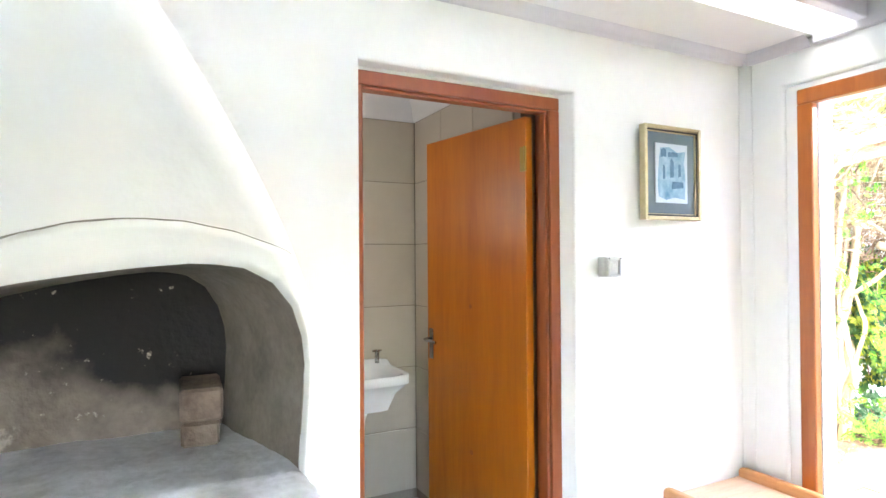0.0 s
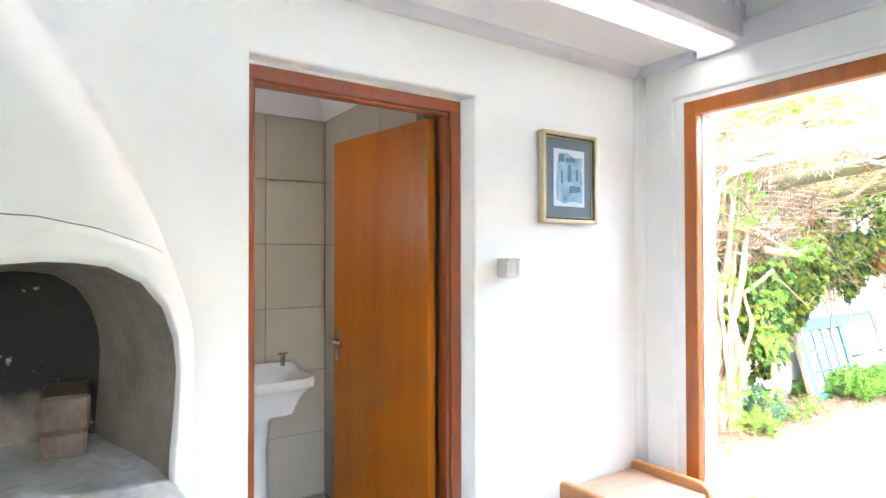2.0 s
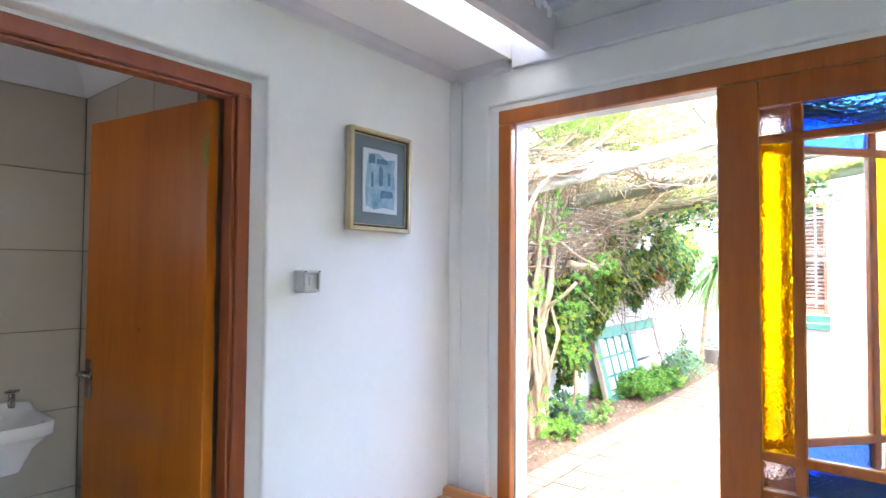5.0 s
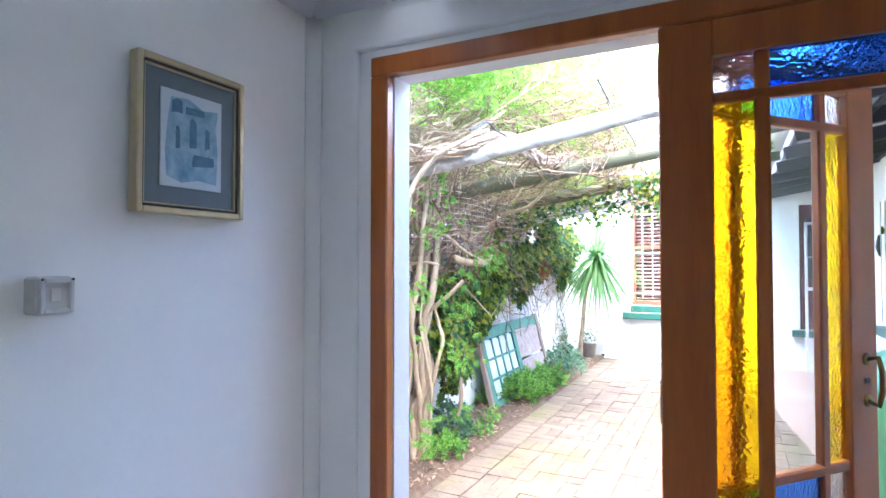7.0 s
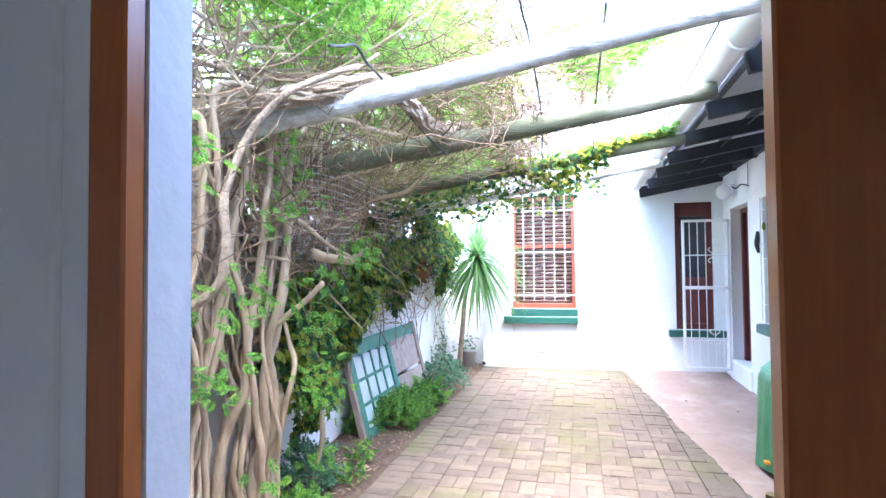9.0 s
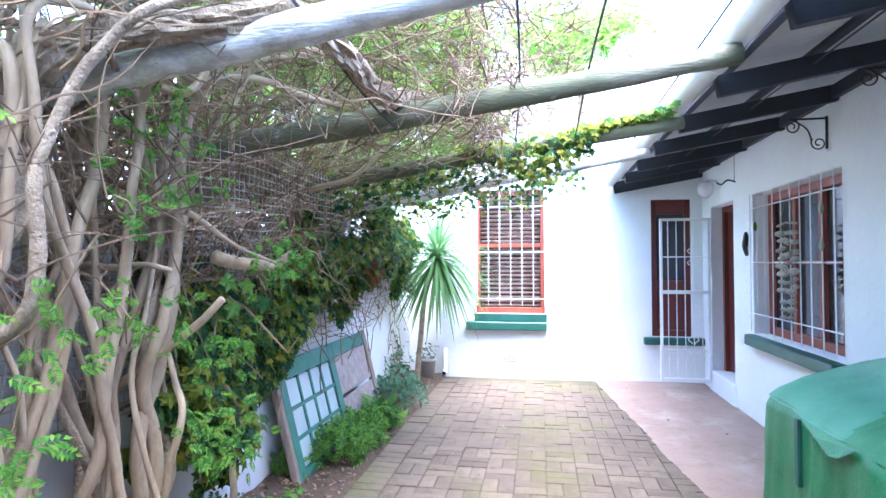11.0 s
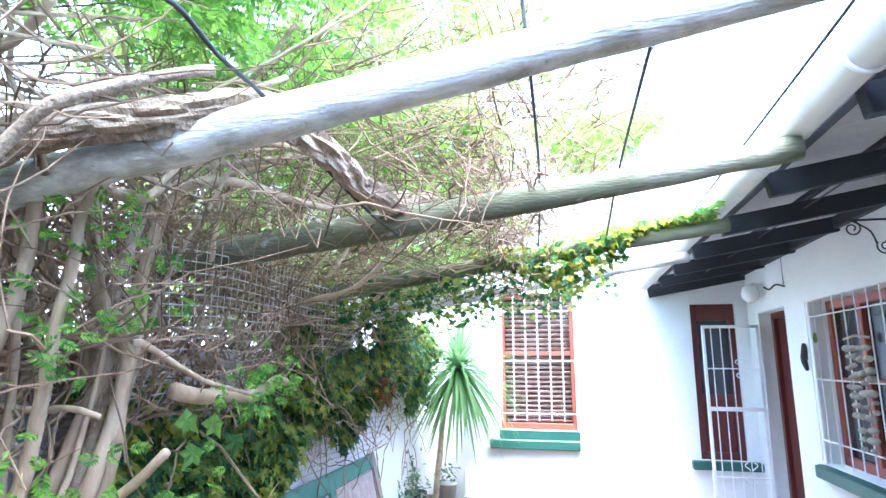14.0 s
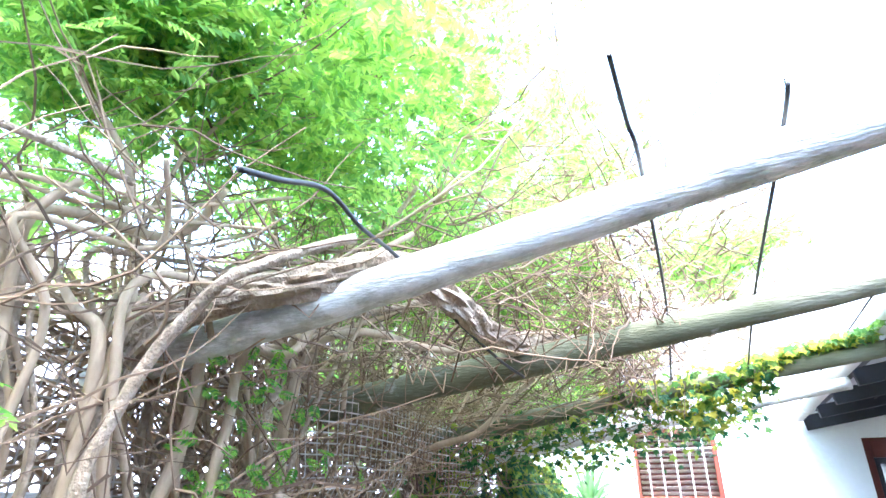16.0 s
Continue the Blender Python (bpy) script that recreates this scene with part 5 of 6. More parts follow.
def lm(a, b, c=0.003):
    return G().box(a, b, c, lean_m)


for a, b in (((-W, 0, 0), (-W + 0.09, 0.04, 0.78)), ((-0.05, 0, 0), (0.05, 0.04, 0.78)), ((-W + 0.09, 0, 0.66), (-0.05, 0.04, 0.78)), ((-W + 0.09, 0, 0), (-0.05, 0.04, 0.07)), ((0.05, 0, 0.67), (W - 0.08, 0.04, 0.78))):
    part("frame_member", lm(a, b), WORNGREEN, ow)
part("frame_member", lm((W - 0.08, -0.003, 0), (W, 0.04, 0.79)), OLDWOOD, ow, "bare grey-brown frame post")
part("post", lm((-W - 0.05, 0.0, 0.0), (-W - 0.004, 0.045, 0.74)), OLDWOOD, ow, "bare grey-brown post")
for i in range(4):
    for j in range(3):
        ax, az = -W + 0.09 + 0.199 * i, 0.07 + 0.1967 * j
        part("pane", lm((ax + 0.012, 0.016, az + 0.012), (ax + 0.187, 0.021, az + 0.185), 0), FROSTED, ow, "dusty pale pane")
for i in range(1, 4):
    part("glazing_bar", lm((-W + 0.09 + 0.199 * i - 0.013, 0.004, 0.07), (-W + 0.09 + 0.199 * i + 0.013, 0.034, 0.66)), WORNGREEN, ow)
for j in range(1, 3):
    part("glazing_bar", lm((-W + 0.09, 0.0045, 0.07 + 0.1967 * j - 0.013), (-0.05, 0.0335, 0.07 + 0.1967 * j + 0.013)), WORNGREEN, ow)
for a, b in ((0.02, 0.32), (0.35, 0.66)):
    part("board", lm((0.052, 0.010, a), (W - 0.082, 0.03, b), 0.004), PEELING, ow, "peeling pinkish board")

# ---- pergola poles and wires ----
def pole(x0, y0, z0, x1, y1, z1, r0, r1, seed, material, label):
    rr = random.Random(seed)
    n = 26
    pts, rad = [], []
    for i in range(n + 1):
        t = i / n
        pts.append((x0 + (x1 - x0) * t + 0.008 * math.sin(3 * t + seed), y0 + (y1 - y0) * t, z0 + (z1 - z0) * t + 0.012 * math.sin(2.6 * t + seed * 2)))
        rad.append((r0 + (r1 - r0) * t) * (1 + 0.05 * rr.uniform(-1, 1)))
    return solo("pergola_pole", G().tube(pts, rad, 14), material, label, "pole", "pergola poles", smooth=True)


pole(4.35, 0.38, 2.345, 4.43, 3.05, 1.97, 0.048, 0.057, 1, POLEWOOD, "silver weathered timber pole carrying the vine")
pole(5.43, 0.40, 2.34, 5.40, 3.10, 1.955, 0.046, 0.072, 2, POLEMID, "weathered pole stained green, laid to the eaves")
pole(6.50, 0.38, 2.297, 6.49, 3.10, 1.90, 0.04, 0.055, 3, POLEGREEN, "algae-stained pole wrapped in creeper")
pole(7.50, 0.40, 2.287, 7.46, 3.10, 1.88, 0.04, 0.055, 4, POLEWOOD, "weathered pole under hanging creeper")
for k, (pts, r) in enumerate((([(4.03, 1.325, 2.33), (4.2, 1.32, 2.30), (4.38, 1.312, 2.27), (5.43, 1.335, 2.255), (6.5, 1.40, 2.21)], 0.005), ([(4.27, 1.02, 2.36), (4.38, 1.025, 2.315), (5.43, 1.03, 2.30), (6.5, 1.02, 2.25)], 0.005),
                               ([(3.78, 1.90, 2.09), (3.876, 1.90, 2.123), (4.03, 1.91, 2.185), (4.2, 1.93, 2.18), (4.40, 1.945, 2.19), (4.66, 1.93, 2.13), (5.10, 1.91, 2.07), (5.36, 1.89, 2.05)], 0.006), ([(3.2, 0.51, 2.50), (5.0, 0.51, 2.455), (7.5, 0.50, 2.43), (9.9, 0.48, 2.41)], 0.005))):
    solo("steel_rod", G().tube(spline(pts, 8), r, 6), IRON, "thin black steel rod lying across the pergola poles" if k < 3 else "thin black cable strung beside the gutter", "rod", "pergola rods", smooth=True)
solo("eaves_cable", G().tube([(3.2, -0.12, 2.46), (6.0, -0.14, 2.455), (9.9, -0.12, 2.455)], 0.005, 6), IRON, "thin black cable under the rafters", "cable")

# ---- the old vine ----
rv = random.Random(21)
vine = thing("climbing_vine", (4.4, 2.8, 0), "old climbing vine with twisted bare stems and bright green crown", "vine")


def gnarl(geo, pts, r0, r1, sides=8, n=9, amp=0.25, lump=0.12):
    p = spline(pts, n)
    m = len(p)
    out, rad = [], []
    for i, q in enumerate(p):
        t = i / (m - 1)
        r = r0 + (r1 - r0) * t
        w = Vector((noise.noise(q * 4.1), noise.noise(q * 4.1 + Vector((7, 0, 0))), noise.noise(q * 4.1 + Vector((0, 9, 0)))))
        out.append(q + w * r * amp * 3)
        rad.append(r * (1 + lump * noise.noise(q * 15)))
    geo.tube(out, rad, sides)


def bark(geo, pts, r0, r1, seed, sides=30, n=26):
    """A trunk with long twisting ridges and splits."""
    p = spline(pts, n)
    m = len(p)
    centre, length = [], 0.0
    v, f = [], []
    u = Vector((1, 0, 0))
    for i, q in enumerate(p):
        t = p[min(i + 1, m - 1)] - p[max(i - 1, 0)]
        t.normalize()
        u = u - t * u.dot(t)
        u = u.normalized() if u.length > 1e-4 else t.orthogonal().normalized()
        w = t.cross(u)
        if i:
            length += (q - p[i - 1]).length
        r = r0 + (r1 - r0) * i / (m - 1)
        q = q + Vector((noise.noise(q * 3.1), noise.noise(q * 3.1 + Vector((7, 0, 0))), noise.noise(q * 3.1 + Vector((0, 9, 0))))) * r * 0.5
        for k in range(sides):
            a = 2 * math.pi * k / sides
            b = a + length * 1.6
            ridge = noise.noise((math.cos(b) * 2.6 + seed, math.sin(b) * 2.6, length * 3.0))
            split = abs(noise.noise((math.cos(b) * 3.6 + seed, math.sin(b) * 3.6 + 5, length * 5.5)))
            fine = noise.noise((math.cos(b) * 7, math.sin(b) * 7 + seed, length * 22))
            rr = r * (1 + 0.30 * ridge + 0.42 * min(split, 0.3) / 0.3 - 0.26 + 0.10 * fine)
            v.append(q + (u * math.cos(a) + w * math.sin(a)) * rr)
    for i in range(m - 1):
        for k in range(sides):
            k2 = (k + 1) % sides
            f.append((i * sides + k, i * sides + k2, (i + 1) * sides + k2, (i + 1) * sides + k))
    geo.add(v, f)


trunk = G()
bark(trunk, [(3.98, 2.86, 0.0), (3.86, 2.86, 0.5), (3.82, 2.82, 1.0), (3.92, 2.78, 1.32), (4.10, 2.72, 1.46), (4.21, 2.71, 1.58), (4.24, 2.74, 1.73), (4.26, 2.74, 1.88), (4.27, 2.67, 2.0), (4.29, 2.52, 2.085),
              (4.31, 2.33, 2.125), (4.37, 2.12, 2.15), (4.46, 1.98, 2.19), (4.6, 1.92, 2.15), (4.85, 1.895, 2.125), (5.2, 1.89, 2.15), (5.42, 1.88, 2.22), (5.7, 1.84, 2.28)], 0.056, 0.034, 2)
part("trunk", trunk, BARK, vine, "thick fissured main trunk")
t2 = G()
bark(t2, [(4.05, 2.90, 0.0), (3.98, 2.85, 0.5), (4.1, 2.8, 1.0), (3.88, 2.75, 1.35), (3.75, 2.8, 1.7), (3.6, 2.85, 2.1), (3.5, 2.7, 2.6)], 0.04, 0.02, 6, 18, 18)
part("trunk", t2, BARK, vine, "second fissured trunk", smooth=True)
STEMS = [[(4.0, 2.62, 0.0), (4.03, 2.66, 0.6), (4.05, 2.72, 0.78), (4.05, 2.77, 0.93), (4.05, 2.74, 1.09), (4.05, 2.65, 1.19), (4.05, 2.51, 1.29), (4.05, 2.46, 1.37), (4.05, 2.46, 1.52), (4.05, 2.44, 1.68), (4.06, 2.41, 1.83), (4.08, 2.33, 1.97), (4.12, 2.19, 2.08), (4.3, 2.0, 2.2)],
         [(4.5, 2.80, 0.0), (4.5, 2.79, 0.46), (4.5, 2.75, 0.65), (4.5, 2.67, 0.87), (4.5, 2.64, 1.11), (4.5, 2.60, 1.30), (4.5, 2.57, 1.50), (4.5, 2.54, 1.76), (4.5, 2.52, 1.96), (4.55, 2.4, 2.15)],
         [(4.12, 2.62, 1.72), (4.1, 2.59, 1.97), (4.1, 2.72, 2.06), (4.1, 2.84, 2.16), (4.05, 3.0, 2.4)],
         [(4.9, 2.88, 0.0), (4.9, 2.85, 0.32), (4.9, 2.80, 0.55), (4.9, 2.71, 0.78), (4.9, 2.73, 1.0), (4.95, 2.74, 1.3), (5.0, 2.66, 1.8), (5.1, 2.6, 2.1)],
         [(4.8, 2.80, 0.0), (4.77, 2.68, 0.45), (4.75, 2.541, 0.851), (4.75, 2.563, 0.996), (4.75, 2.60, 1.12)],
         [(5.35, 2.72, 0.05), (5.3, 2.66, 0.45), (5.38, 2.68, 0.75), (5.2, 2.72, 0.95), (5.0, 2.76, 1.1)],
         [(4.6, 2.78, 1.12), (4.9, 2.7, 1.14), (5.15, 2.66, 1.13)],
         [(4.7, 2.5, 1.62), (5.0, 2.45, 1.5), (5.3, 2.42, 1.42)],
         [(5.0, 2.55, 1.47), (5.35, 2.5, 1.42), (5.6, 2.5, 1.48), (5.85, 2.55, 1.44)]]
for k in range(34):
    x = rv.uniform(4.05, 4.98) if k < 27 else rv.uniform(3.8, 4.05)
    y = rv.uniform(2.66, 2.94)
    pts = [(x, y, 0.0)]
    z = 0.0
    top = rv.uniform(1.95, 2.25)
    xx, yy = x, y
    while z < top:
        z += rv.uniform(0.22, 0.42)
        xx += rv.uniform(-0.16, 0.125)
        yy = min(2.95, max(2.52, yy + rv.uniform(-0.06, 0.045)))
        pts.append((xx, yy, min(z, top + 0.1)))
    e = rv.uniform(0.3, 0.9)
    if k < 27:
        pts += [(xx + rv.uniform(0.0, 0.4), yy - e * 0.25, top + rv.uniform(0.05, 0.25)), (xx + rv.uniform(0.1, 0.9), yy - e * 0.6, top + rv.uniform(0.1, 0.5))]
    STEMS.append(pts)
for k, pts in enumerate(STEMS):
    g = G()
    r = 0.028 if k < 2 else (0.019 if k < 7 else rv.choice((0.013, 0.017, 0.021, 0.026, 0.031)))
    gnarl(g, pts, r, r * 0.45, 7, 6, 0.5)
    part("stem", g, STEM if k % 3 else BARK, vine, smooth=True)
OLD_STEMS = [(0.021, [(4.78, 2.93, 0.70), (4.75, 2.856, 0.931), (4.75, 2.742, 1.02), (4.75, 2.649, 1.09), (4.75, 2.521, 1.192), (4.75, 2.44, 1.251), (4.75, 2.375, 1.309)]),
             (0.014, [(4.6, 2.80, 1.44), (4.6, 2.709, 1.419), (4.6, 2.60, 1.425), (4.6, 2.483, 1.409)]),
             (0.010, [(4.8, 2.93, 1.84), (4.8, 2.713, 1.739), (4.8, 2.526, 1.644)]),
             (0.018, [(5.9, 2.52, 1.84), (5.9, 2.362, 1.897), (5.9, 2.218, 1.976), (5.9, 2.104, 2.097), (5.9, 1.881, 2.225)])]
for k, (r, pts) in enumerate(OLD_STEMS):
    g = G()
    gnarl(g, pts, r, r * 0.6, 7, 6, 0.6)
    part("stem", g, BARK if k == 4 else STEM, vine, smooth=True)

# side limbs and twigs of the crown
limb_pts = []
twigs, limbs = G(), G()


def wander(start, d, n, step, bend, up, geo, r0, r1, sides):
    p, d = Vector(start), Vector(d).normalized()
    pts = [p.copy()]
    for i in range(n):
        d = (d + Vector((rv.uniform(-bend, bend), rv.uniform(-bend, bend), rv.uniform(-bend, bend) + up))).normalized()
        if p.y < 1.55:
            d.y = abs(d.y) * 0.6
        if p.x < 3.55 or (p.x < 4.8 and p.y < 2.35):
            d.x = abs(d.x)
        p = p + d * step
        if p.z < 2.05 and p.y < 2.5:
            d.z = abs(d.z)
        pts.append(p.copy())
    geo.tube(pts, [r0 + (r1 - r0) * i / n for i in range(n + 1)], sides, cap=False)
    return pts


for k in range(64):
    s = (rv.uniform(4.0, 8.2), rv.uniform(2.4, 3.3), rv.uniform(1.95, 2.35))
    limb_pts.append(wander(s, (rv.uniform(-0.5, 0.7), rv.uniform(-0.9, 0.5), rv.uniform(0.15, 1.0)), 11, rv.uniform(0.10, 0.17), 0.28, 0.01, limbs, rv.uniform(0.006, 0.013), 0.0025, 6))
part("limb_tangle", limbs, STEM, vine, "tangled bare limbs", smooth=True, kind="stuff")
tips = []
for k in range(1500):
    src = rv.choice(limb_pts)
    s = src[rv.randrange(2, len(src))]
    q = wander(s, (rv.uniform(-1, 1), rv.uniform(-1.1, 0.6), rv.uniform(-0.35, 0.8)), 8, rv.uniform(0.045, 0.10), 0.38, 0.02, twigs, rv.uniform(0.002, 0.0042), 0.0012, 4)
    tips += q[3:]
for k in range(1250):
    s = (rv.uniform(3.9, 8.2), rv.uniform(1.25, 3.0), 0)
    if s[0] < 4.75 and s[1] < 2.3 or s[0] < 5.0 and s[1] < 1.75:
        continue
    s = (s[0], s[1], rv.uniform(2.08, 2.6) - 0.12 * (s[1] - 1.2))
    wander(s, (rv.uniform(-1, 1), rv.uniform(-1, 0.4), rv.uniform(-0.25, 0.4)), 9, rv.uniform(0.05, 0.11), 0.36, 0.0, twigs, rv.uniform(0.002, 0.005), 0.0014, 4)
for k in range(240):
    s = (rv.uniform(3.5, 6.2), rv.uniform(2.45, 2.92), rv.uniform(1.45, 2.2))
    wander(s, (rv.uniform(-0.9, 1.0), rv.uniform(-0.4, 0.1), rv.uniform(-0.6, 0.6)), 8, rv.uniform(0.05, 0.10), 0.34, 0.0, twigs, rv.uniform(0.002, 0.005), 0.0014, 4)
for k in range(620):
    s = (rv.uniform(4.5, 7.6), rv.uniform(2.72, 2.95), rv.uniform(1.25, 2.05))
    wander(s, (rv.uniform(-1, 1), rv.uniform(-0.2, 0.15), rv.uniform(-0.7, 0.7)), 7, rv.uniform(0.04, 0.09), 0.4, 0.0, twigs, rv.uniform(0.004, 0.008), 0.003, 4)
for k in range(900):
    s = (rv.uniform(3.7, 7.8), rv.uniform(2.95, 3.45), rv.uniform(1.5, 2.3))
    wander(s, (rv.uniform(-1, 1), rv.uniform(-0.25, 0.25), rv.uniform(-0.6, 0.6)), 8, rv.uniform(0.06, 0.11), 0.36, 0.0, twigs, rv.uniform(0.006, 0.012), 0.003, 4)
rf = random.Random(77)
for k in range(620):
    y = 0.92 + 0.95 * rf.random() ** 0.6
    p = Vector((rf.uniform(5.0, 7.6), y, rf.uniform(2.36, 2.62) + 0.2 * rf.random()))
    d = Vector((rf.uniform(-1, 1), rf.uniform(-0.9, 0.7), rf.uniform(-0.15, 0.3))).normalized()
    pts = [p]
    for i in range(6):
        d = (d + Vector((rf.uniform(-0.4, 0.4), rf.uniform(-0.4, 0.4), rf.uniform(-0.25, 0.3)))).normalized()
        pts.append(pts[-1] + d * rf.uniform(0.05, 0.09))
    twigs.tube(pts, [0.0034 - 0.0003 * i for i in range(7)], 4, cap=False)
part("twig_tangle", twigs, TWIG, vine, "dense tangle of dry twigs", kind="stuff")
crown = G()
places = []
cl = []
for k in range(28):
    x = rv.uniform(3.3, 6.6)
    y = rv.uniform(2.0, 3.8)
    cl.append((x, y, rv.uniform(2.75, 3.8) if rv.random() < 0.75 else rv.uniform(2.45, 2.9), rv.uniform(0.16, 0.34)))
for k in range(30):
    cl.append((rv.uniform(3.6, 5.9), rv.uniform(1.9, 3.0), rv.uniform(2.75, 3.7), rv.uniform(0.12, 0.26)))
for k in range(8):
    cl.append((rv.uniform(3.5, 4.7), rv.uniform(1.9, 2.6), rv.uniform(2.6, 3.3), rv.uniform(0.12, 0.22)))
for k in range(32):
    cl.append((rv.uniform(6.2, 9.2), rv.uniform(2.3, 3.9), rv.uniform(2.2, 3.5), rv.uniform(0.16, 0.32)))
for k in range(10):
    cl.append((rv.uniform(6.5, 9.5), rv.uniform(3.25, 3.9), rv.uniform(1.6, 2.5), rv.uniform(0.2, 0.4)))
for k in range(10):
    cl.append((rv.uniform(5.6, 8.5), rv.uniform(1.3, 2.2), rv.uniform(2.5, 3.0), rv.uniform(0.10, 0.18)))
for k in range(34):
    cl.append((rv.uniform(4.6, 8.2), rv.uniform(1.75, 2.9), rv.uniform(2.85, 4.3), rv.uniform(0.16, 0.32)))
for k in range(7):
    cl.append((rv.uniform(3.5, 4.8), rv.uniform(1.75, 2.7), rv.uniform(2.75, 3.5), rv.uniform(0.12, 0.24)))
for k in range(12):
    cl.append((rv.uniform(3.25, 4.5), rv.uniform(2.5, 3.6), rv.uniform(2.7, 3.7), rv.uniform(0.16, 0.3)))
rc = random.Random(8)
for k in range(26):
    z = rc.uniform(2.68, 3.15)
    cl.append((3.85 + 0.55 * (z - 2.7) + rc.uniform(-0.08, 0.28), 2.3 + 0.9 * (z - 2.7) + rc.uniform(-0.05, 0.55), z, rc.uniform(0.10, 0.18)))
for cx, cy, cz, r in cl:
    for k in range(int(340 * r)):
        d = Vector((rv.gauss(0, 1), rv.gauss(0, 1), rv.gauss(0, 0.7))) * r * 0.62
        places.append((cx + d.x, cy + d.y, cz + d.z))
for q in tips:
    if q.z > 2.55 and rv.random() < 0.22:
        places.append(tuple(q))
nr = [(rv.uniform(-0.7, 0.7), rv.uniform(-0.9, 0.5), rv.uniform(0.1, 1)) for _ in places]
scatter(crown, *SPRIG, places, nr, [rv.uniform(0.07, 0.14) for _ in places], rv, 0.2)
part("crown", crown, CANOPY, vine, "bright green feathery leaves", kind="stuff")
low = G()
places = []
for cx, cy, cz, r, nn in ((4.45, 2.5, 1.62, 0.12, 26), (4.62, 2.52, 1.25, 0.12, 24), (4.1, 2.45, 1.25, 0.12, 26), (4.75, 2.45, 0.85, 0.13, 26), (3.85, 2.35, 0.98, 0.09, 24), (5.2, 2.42, 1.45, 0.13, 34), (5.5, 2.45, 1.5, 0.1, 22),
                      (4.5, 2.5, 1.95, 0.12, 30), (5.0, 2.5, 1.1, 0.12, 26), (4.95, 2.5, 0.75, 0.1, 18), (4.3, 2.45, 0.4, 0.13, 24), (5.15, 2.55, 0.62, 0.08, 14), (3.62, 2.3, 1.75, 0.1, 20), (4.75, 2.5, 1.75, 0.12, 26), (5.1, 2.6, 0.25, 0.12, 26), (4.7, 2.55, 0.2, 0.1, 18)):
    for k in range(int(nn * 0.9)):
        places.append((cx + rv.gauss(0, r * 0.9), cy + rv.gauss(0, r * 0.5), cz + rv.gauss(0, r * 0.6)))
scatter(low, *SPRIG, places, [(rv.uniform(-0.8, 0.3), rv.uniform(-1, 0), rv.uniform(0, 1)) for _ in places], [rv.uniform(0.045, 0.08) for _ in places], rv, 0.3)
part("fresh_growth", low, FRESH, vine, "fresh green shoots on the stems", kind="stuff")

# ---- netting on the wall ----
net = G()


def net_at(x, z):
    fwd = max(0.0, min(1.0, (z - 1.3) / 0.4)) * max(0.0, min(1.0, (x - 4.7) / 0.5, (7.6 - x) / 0.8))
    return (x + 0.02 * noise.noise((x * 3, z * 3, 1)), 2.87 - 0.24 * fwd + 0.05 * noise.noise((x * 1.7, z * 2.0, 5)), z + 0.025 * noise.noise((x * 2.5, z * 3, 9)))


step = 0.042
nx, nz = int((9.3 - 3.2) / step), int((2.06 - 0.85) / step)
for i in range(nx):
    for j in range(nz):
        x, z = 3.2 + i * step, 0.85 + j * step
        if noise.noise((x * 1.4, z * 1.9, 3)) < -0.32:
            continue
        a, b, c = Vector(net_at(x, z)), Vector(net_at(x + step, z)), Vector(net_at(x, z + step))
        w = 0.003
        net.add([a + Vector((0, 0, -w)), b + Vector((0, 0, -w)), b + Vector((0, 0, w)), a + Vector((0, 0, w))], [(0, 1, 2, 3)])
        net.add([a + Vector((-w, -0.001, 0)), a + Vector((w, -0.001, 0)), c + Vector((w, -0.001, 0)), c + Vector((-w, -0.001, 0))], [(0, 1, 2, 3)])
solo("plastic_net", net, NET, "sagging grey plastic climbing net on the garden wall", "net", kind="stuff")

# ---- ivy over the wall ----
ivy = thing("ivy", (6.5, 2.9, 0), "dense dark ivy with yellowing leaves hanging over the wall", "ivy")
ri = random.Random(8)


def ivy_low(x):
    if x < 5.5:
        return 0.35 + 0.25 * max(0, 5.1 - x) * 4
    return min(1.05, 0.50 + 0.62 * (x - 5.5)) + 0.07 * math.sin(5 * x) + (0.05 * math.sin(13 * x))


pl, ny, pr, nrr = [], [], [], []
while len(pl) < 8600:
    x = ri.uniform(4.8, 9.5)
    zl, zh = ivy_low(x), 1.42 + 0.58 * min(1, max(0, (x - 5.4) / 2.2)) + 0.08 * math.sin(4 * x)
    z = zl + (zh - zl) * ri.random() ** 0.85
    if noise.noise((x * 1.9, z * 2.4, 0.3)) < -0.36:
        continue
    bulge = 0.20 * math.sin(math.pi * min(1, max(0, (z - zl) / (zh - zl)))) + 0.14 * noise.noise((x * 2.6, z * 2.6, 4))
    y = 2.86 - max(0, bulge) * ri.uniform(0.35, 1.1) - ri.uniform(0, 0.05)
    (pl, pr)[ri.random() < 0.2 + 0.5 * max(0, noise.noise((x * 2.2, z * 3, 8)))].append((x, y, z))
for q, mm, nm, lab in ((pl, IVY, "leaves", ""), (pr, IVYYELLOW, "yellow_leaves", "yellowing ivy leaves")):
    g = G()
    scatter(g, *LOBED, q, [(ri.uniform(-0.7, 0.5), -1, ri.uniform(0.0, 1.1)) for _ in q], [ri.uniform(0.035, 0.075) for _ in q], ri, 0.9)
    part(nm, g, mm, ivy, lab, kind="stuff")
g = G()
q = [(7.35 + ri.gauss(0, 0.12), 2.56 + ri.uniform(-0.03, 0.06), 1.33 + ri.gauss(0, 0.08)) for _ in range(70)]
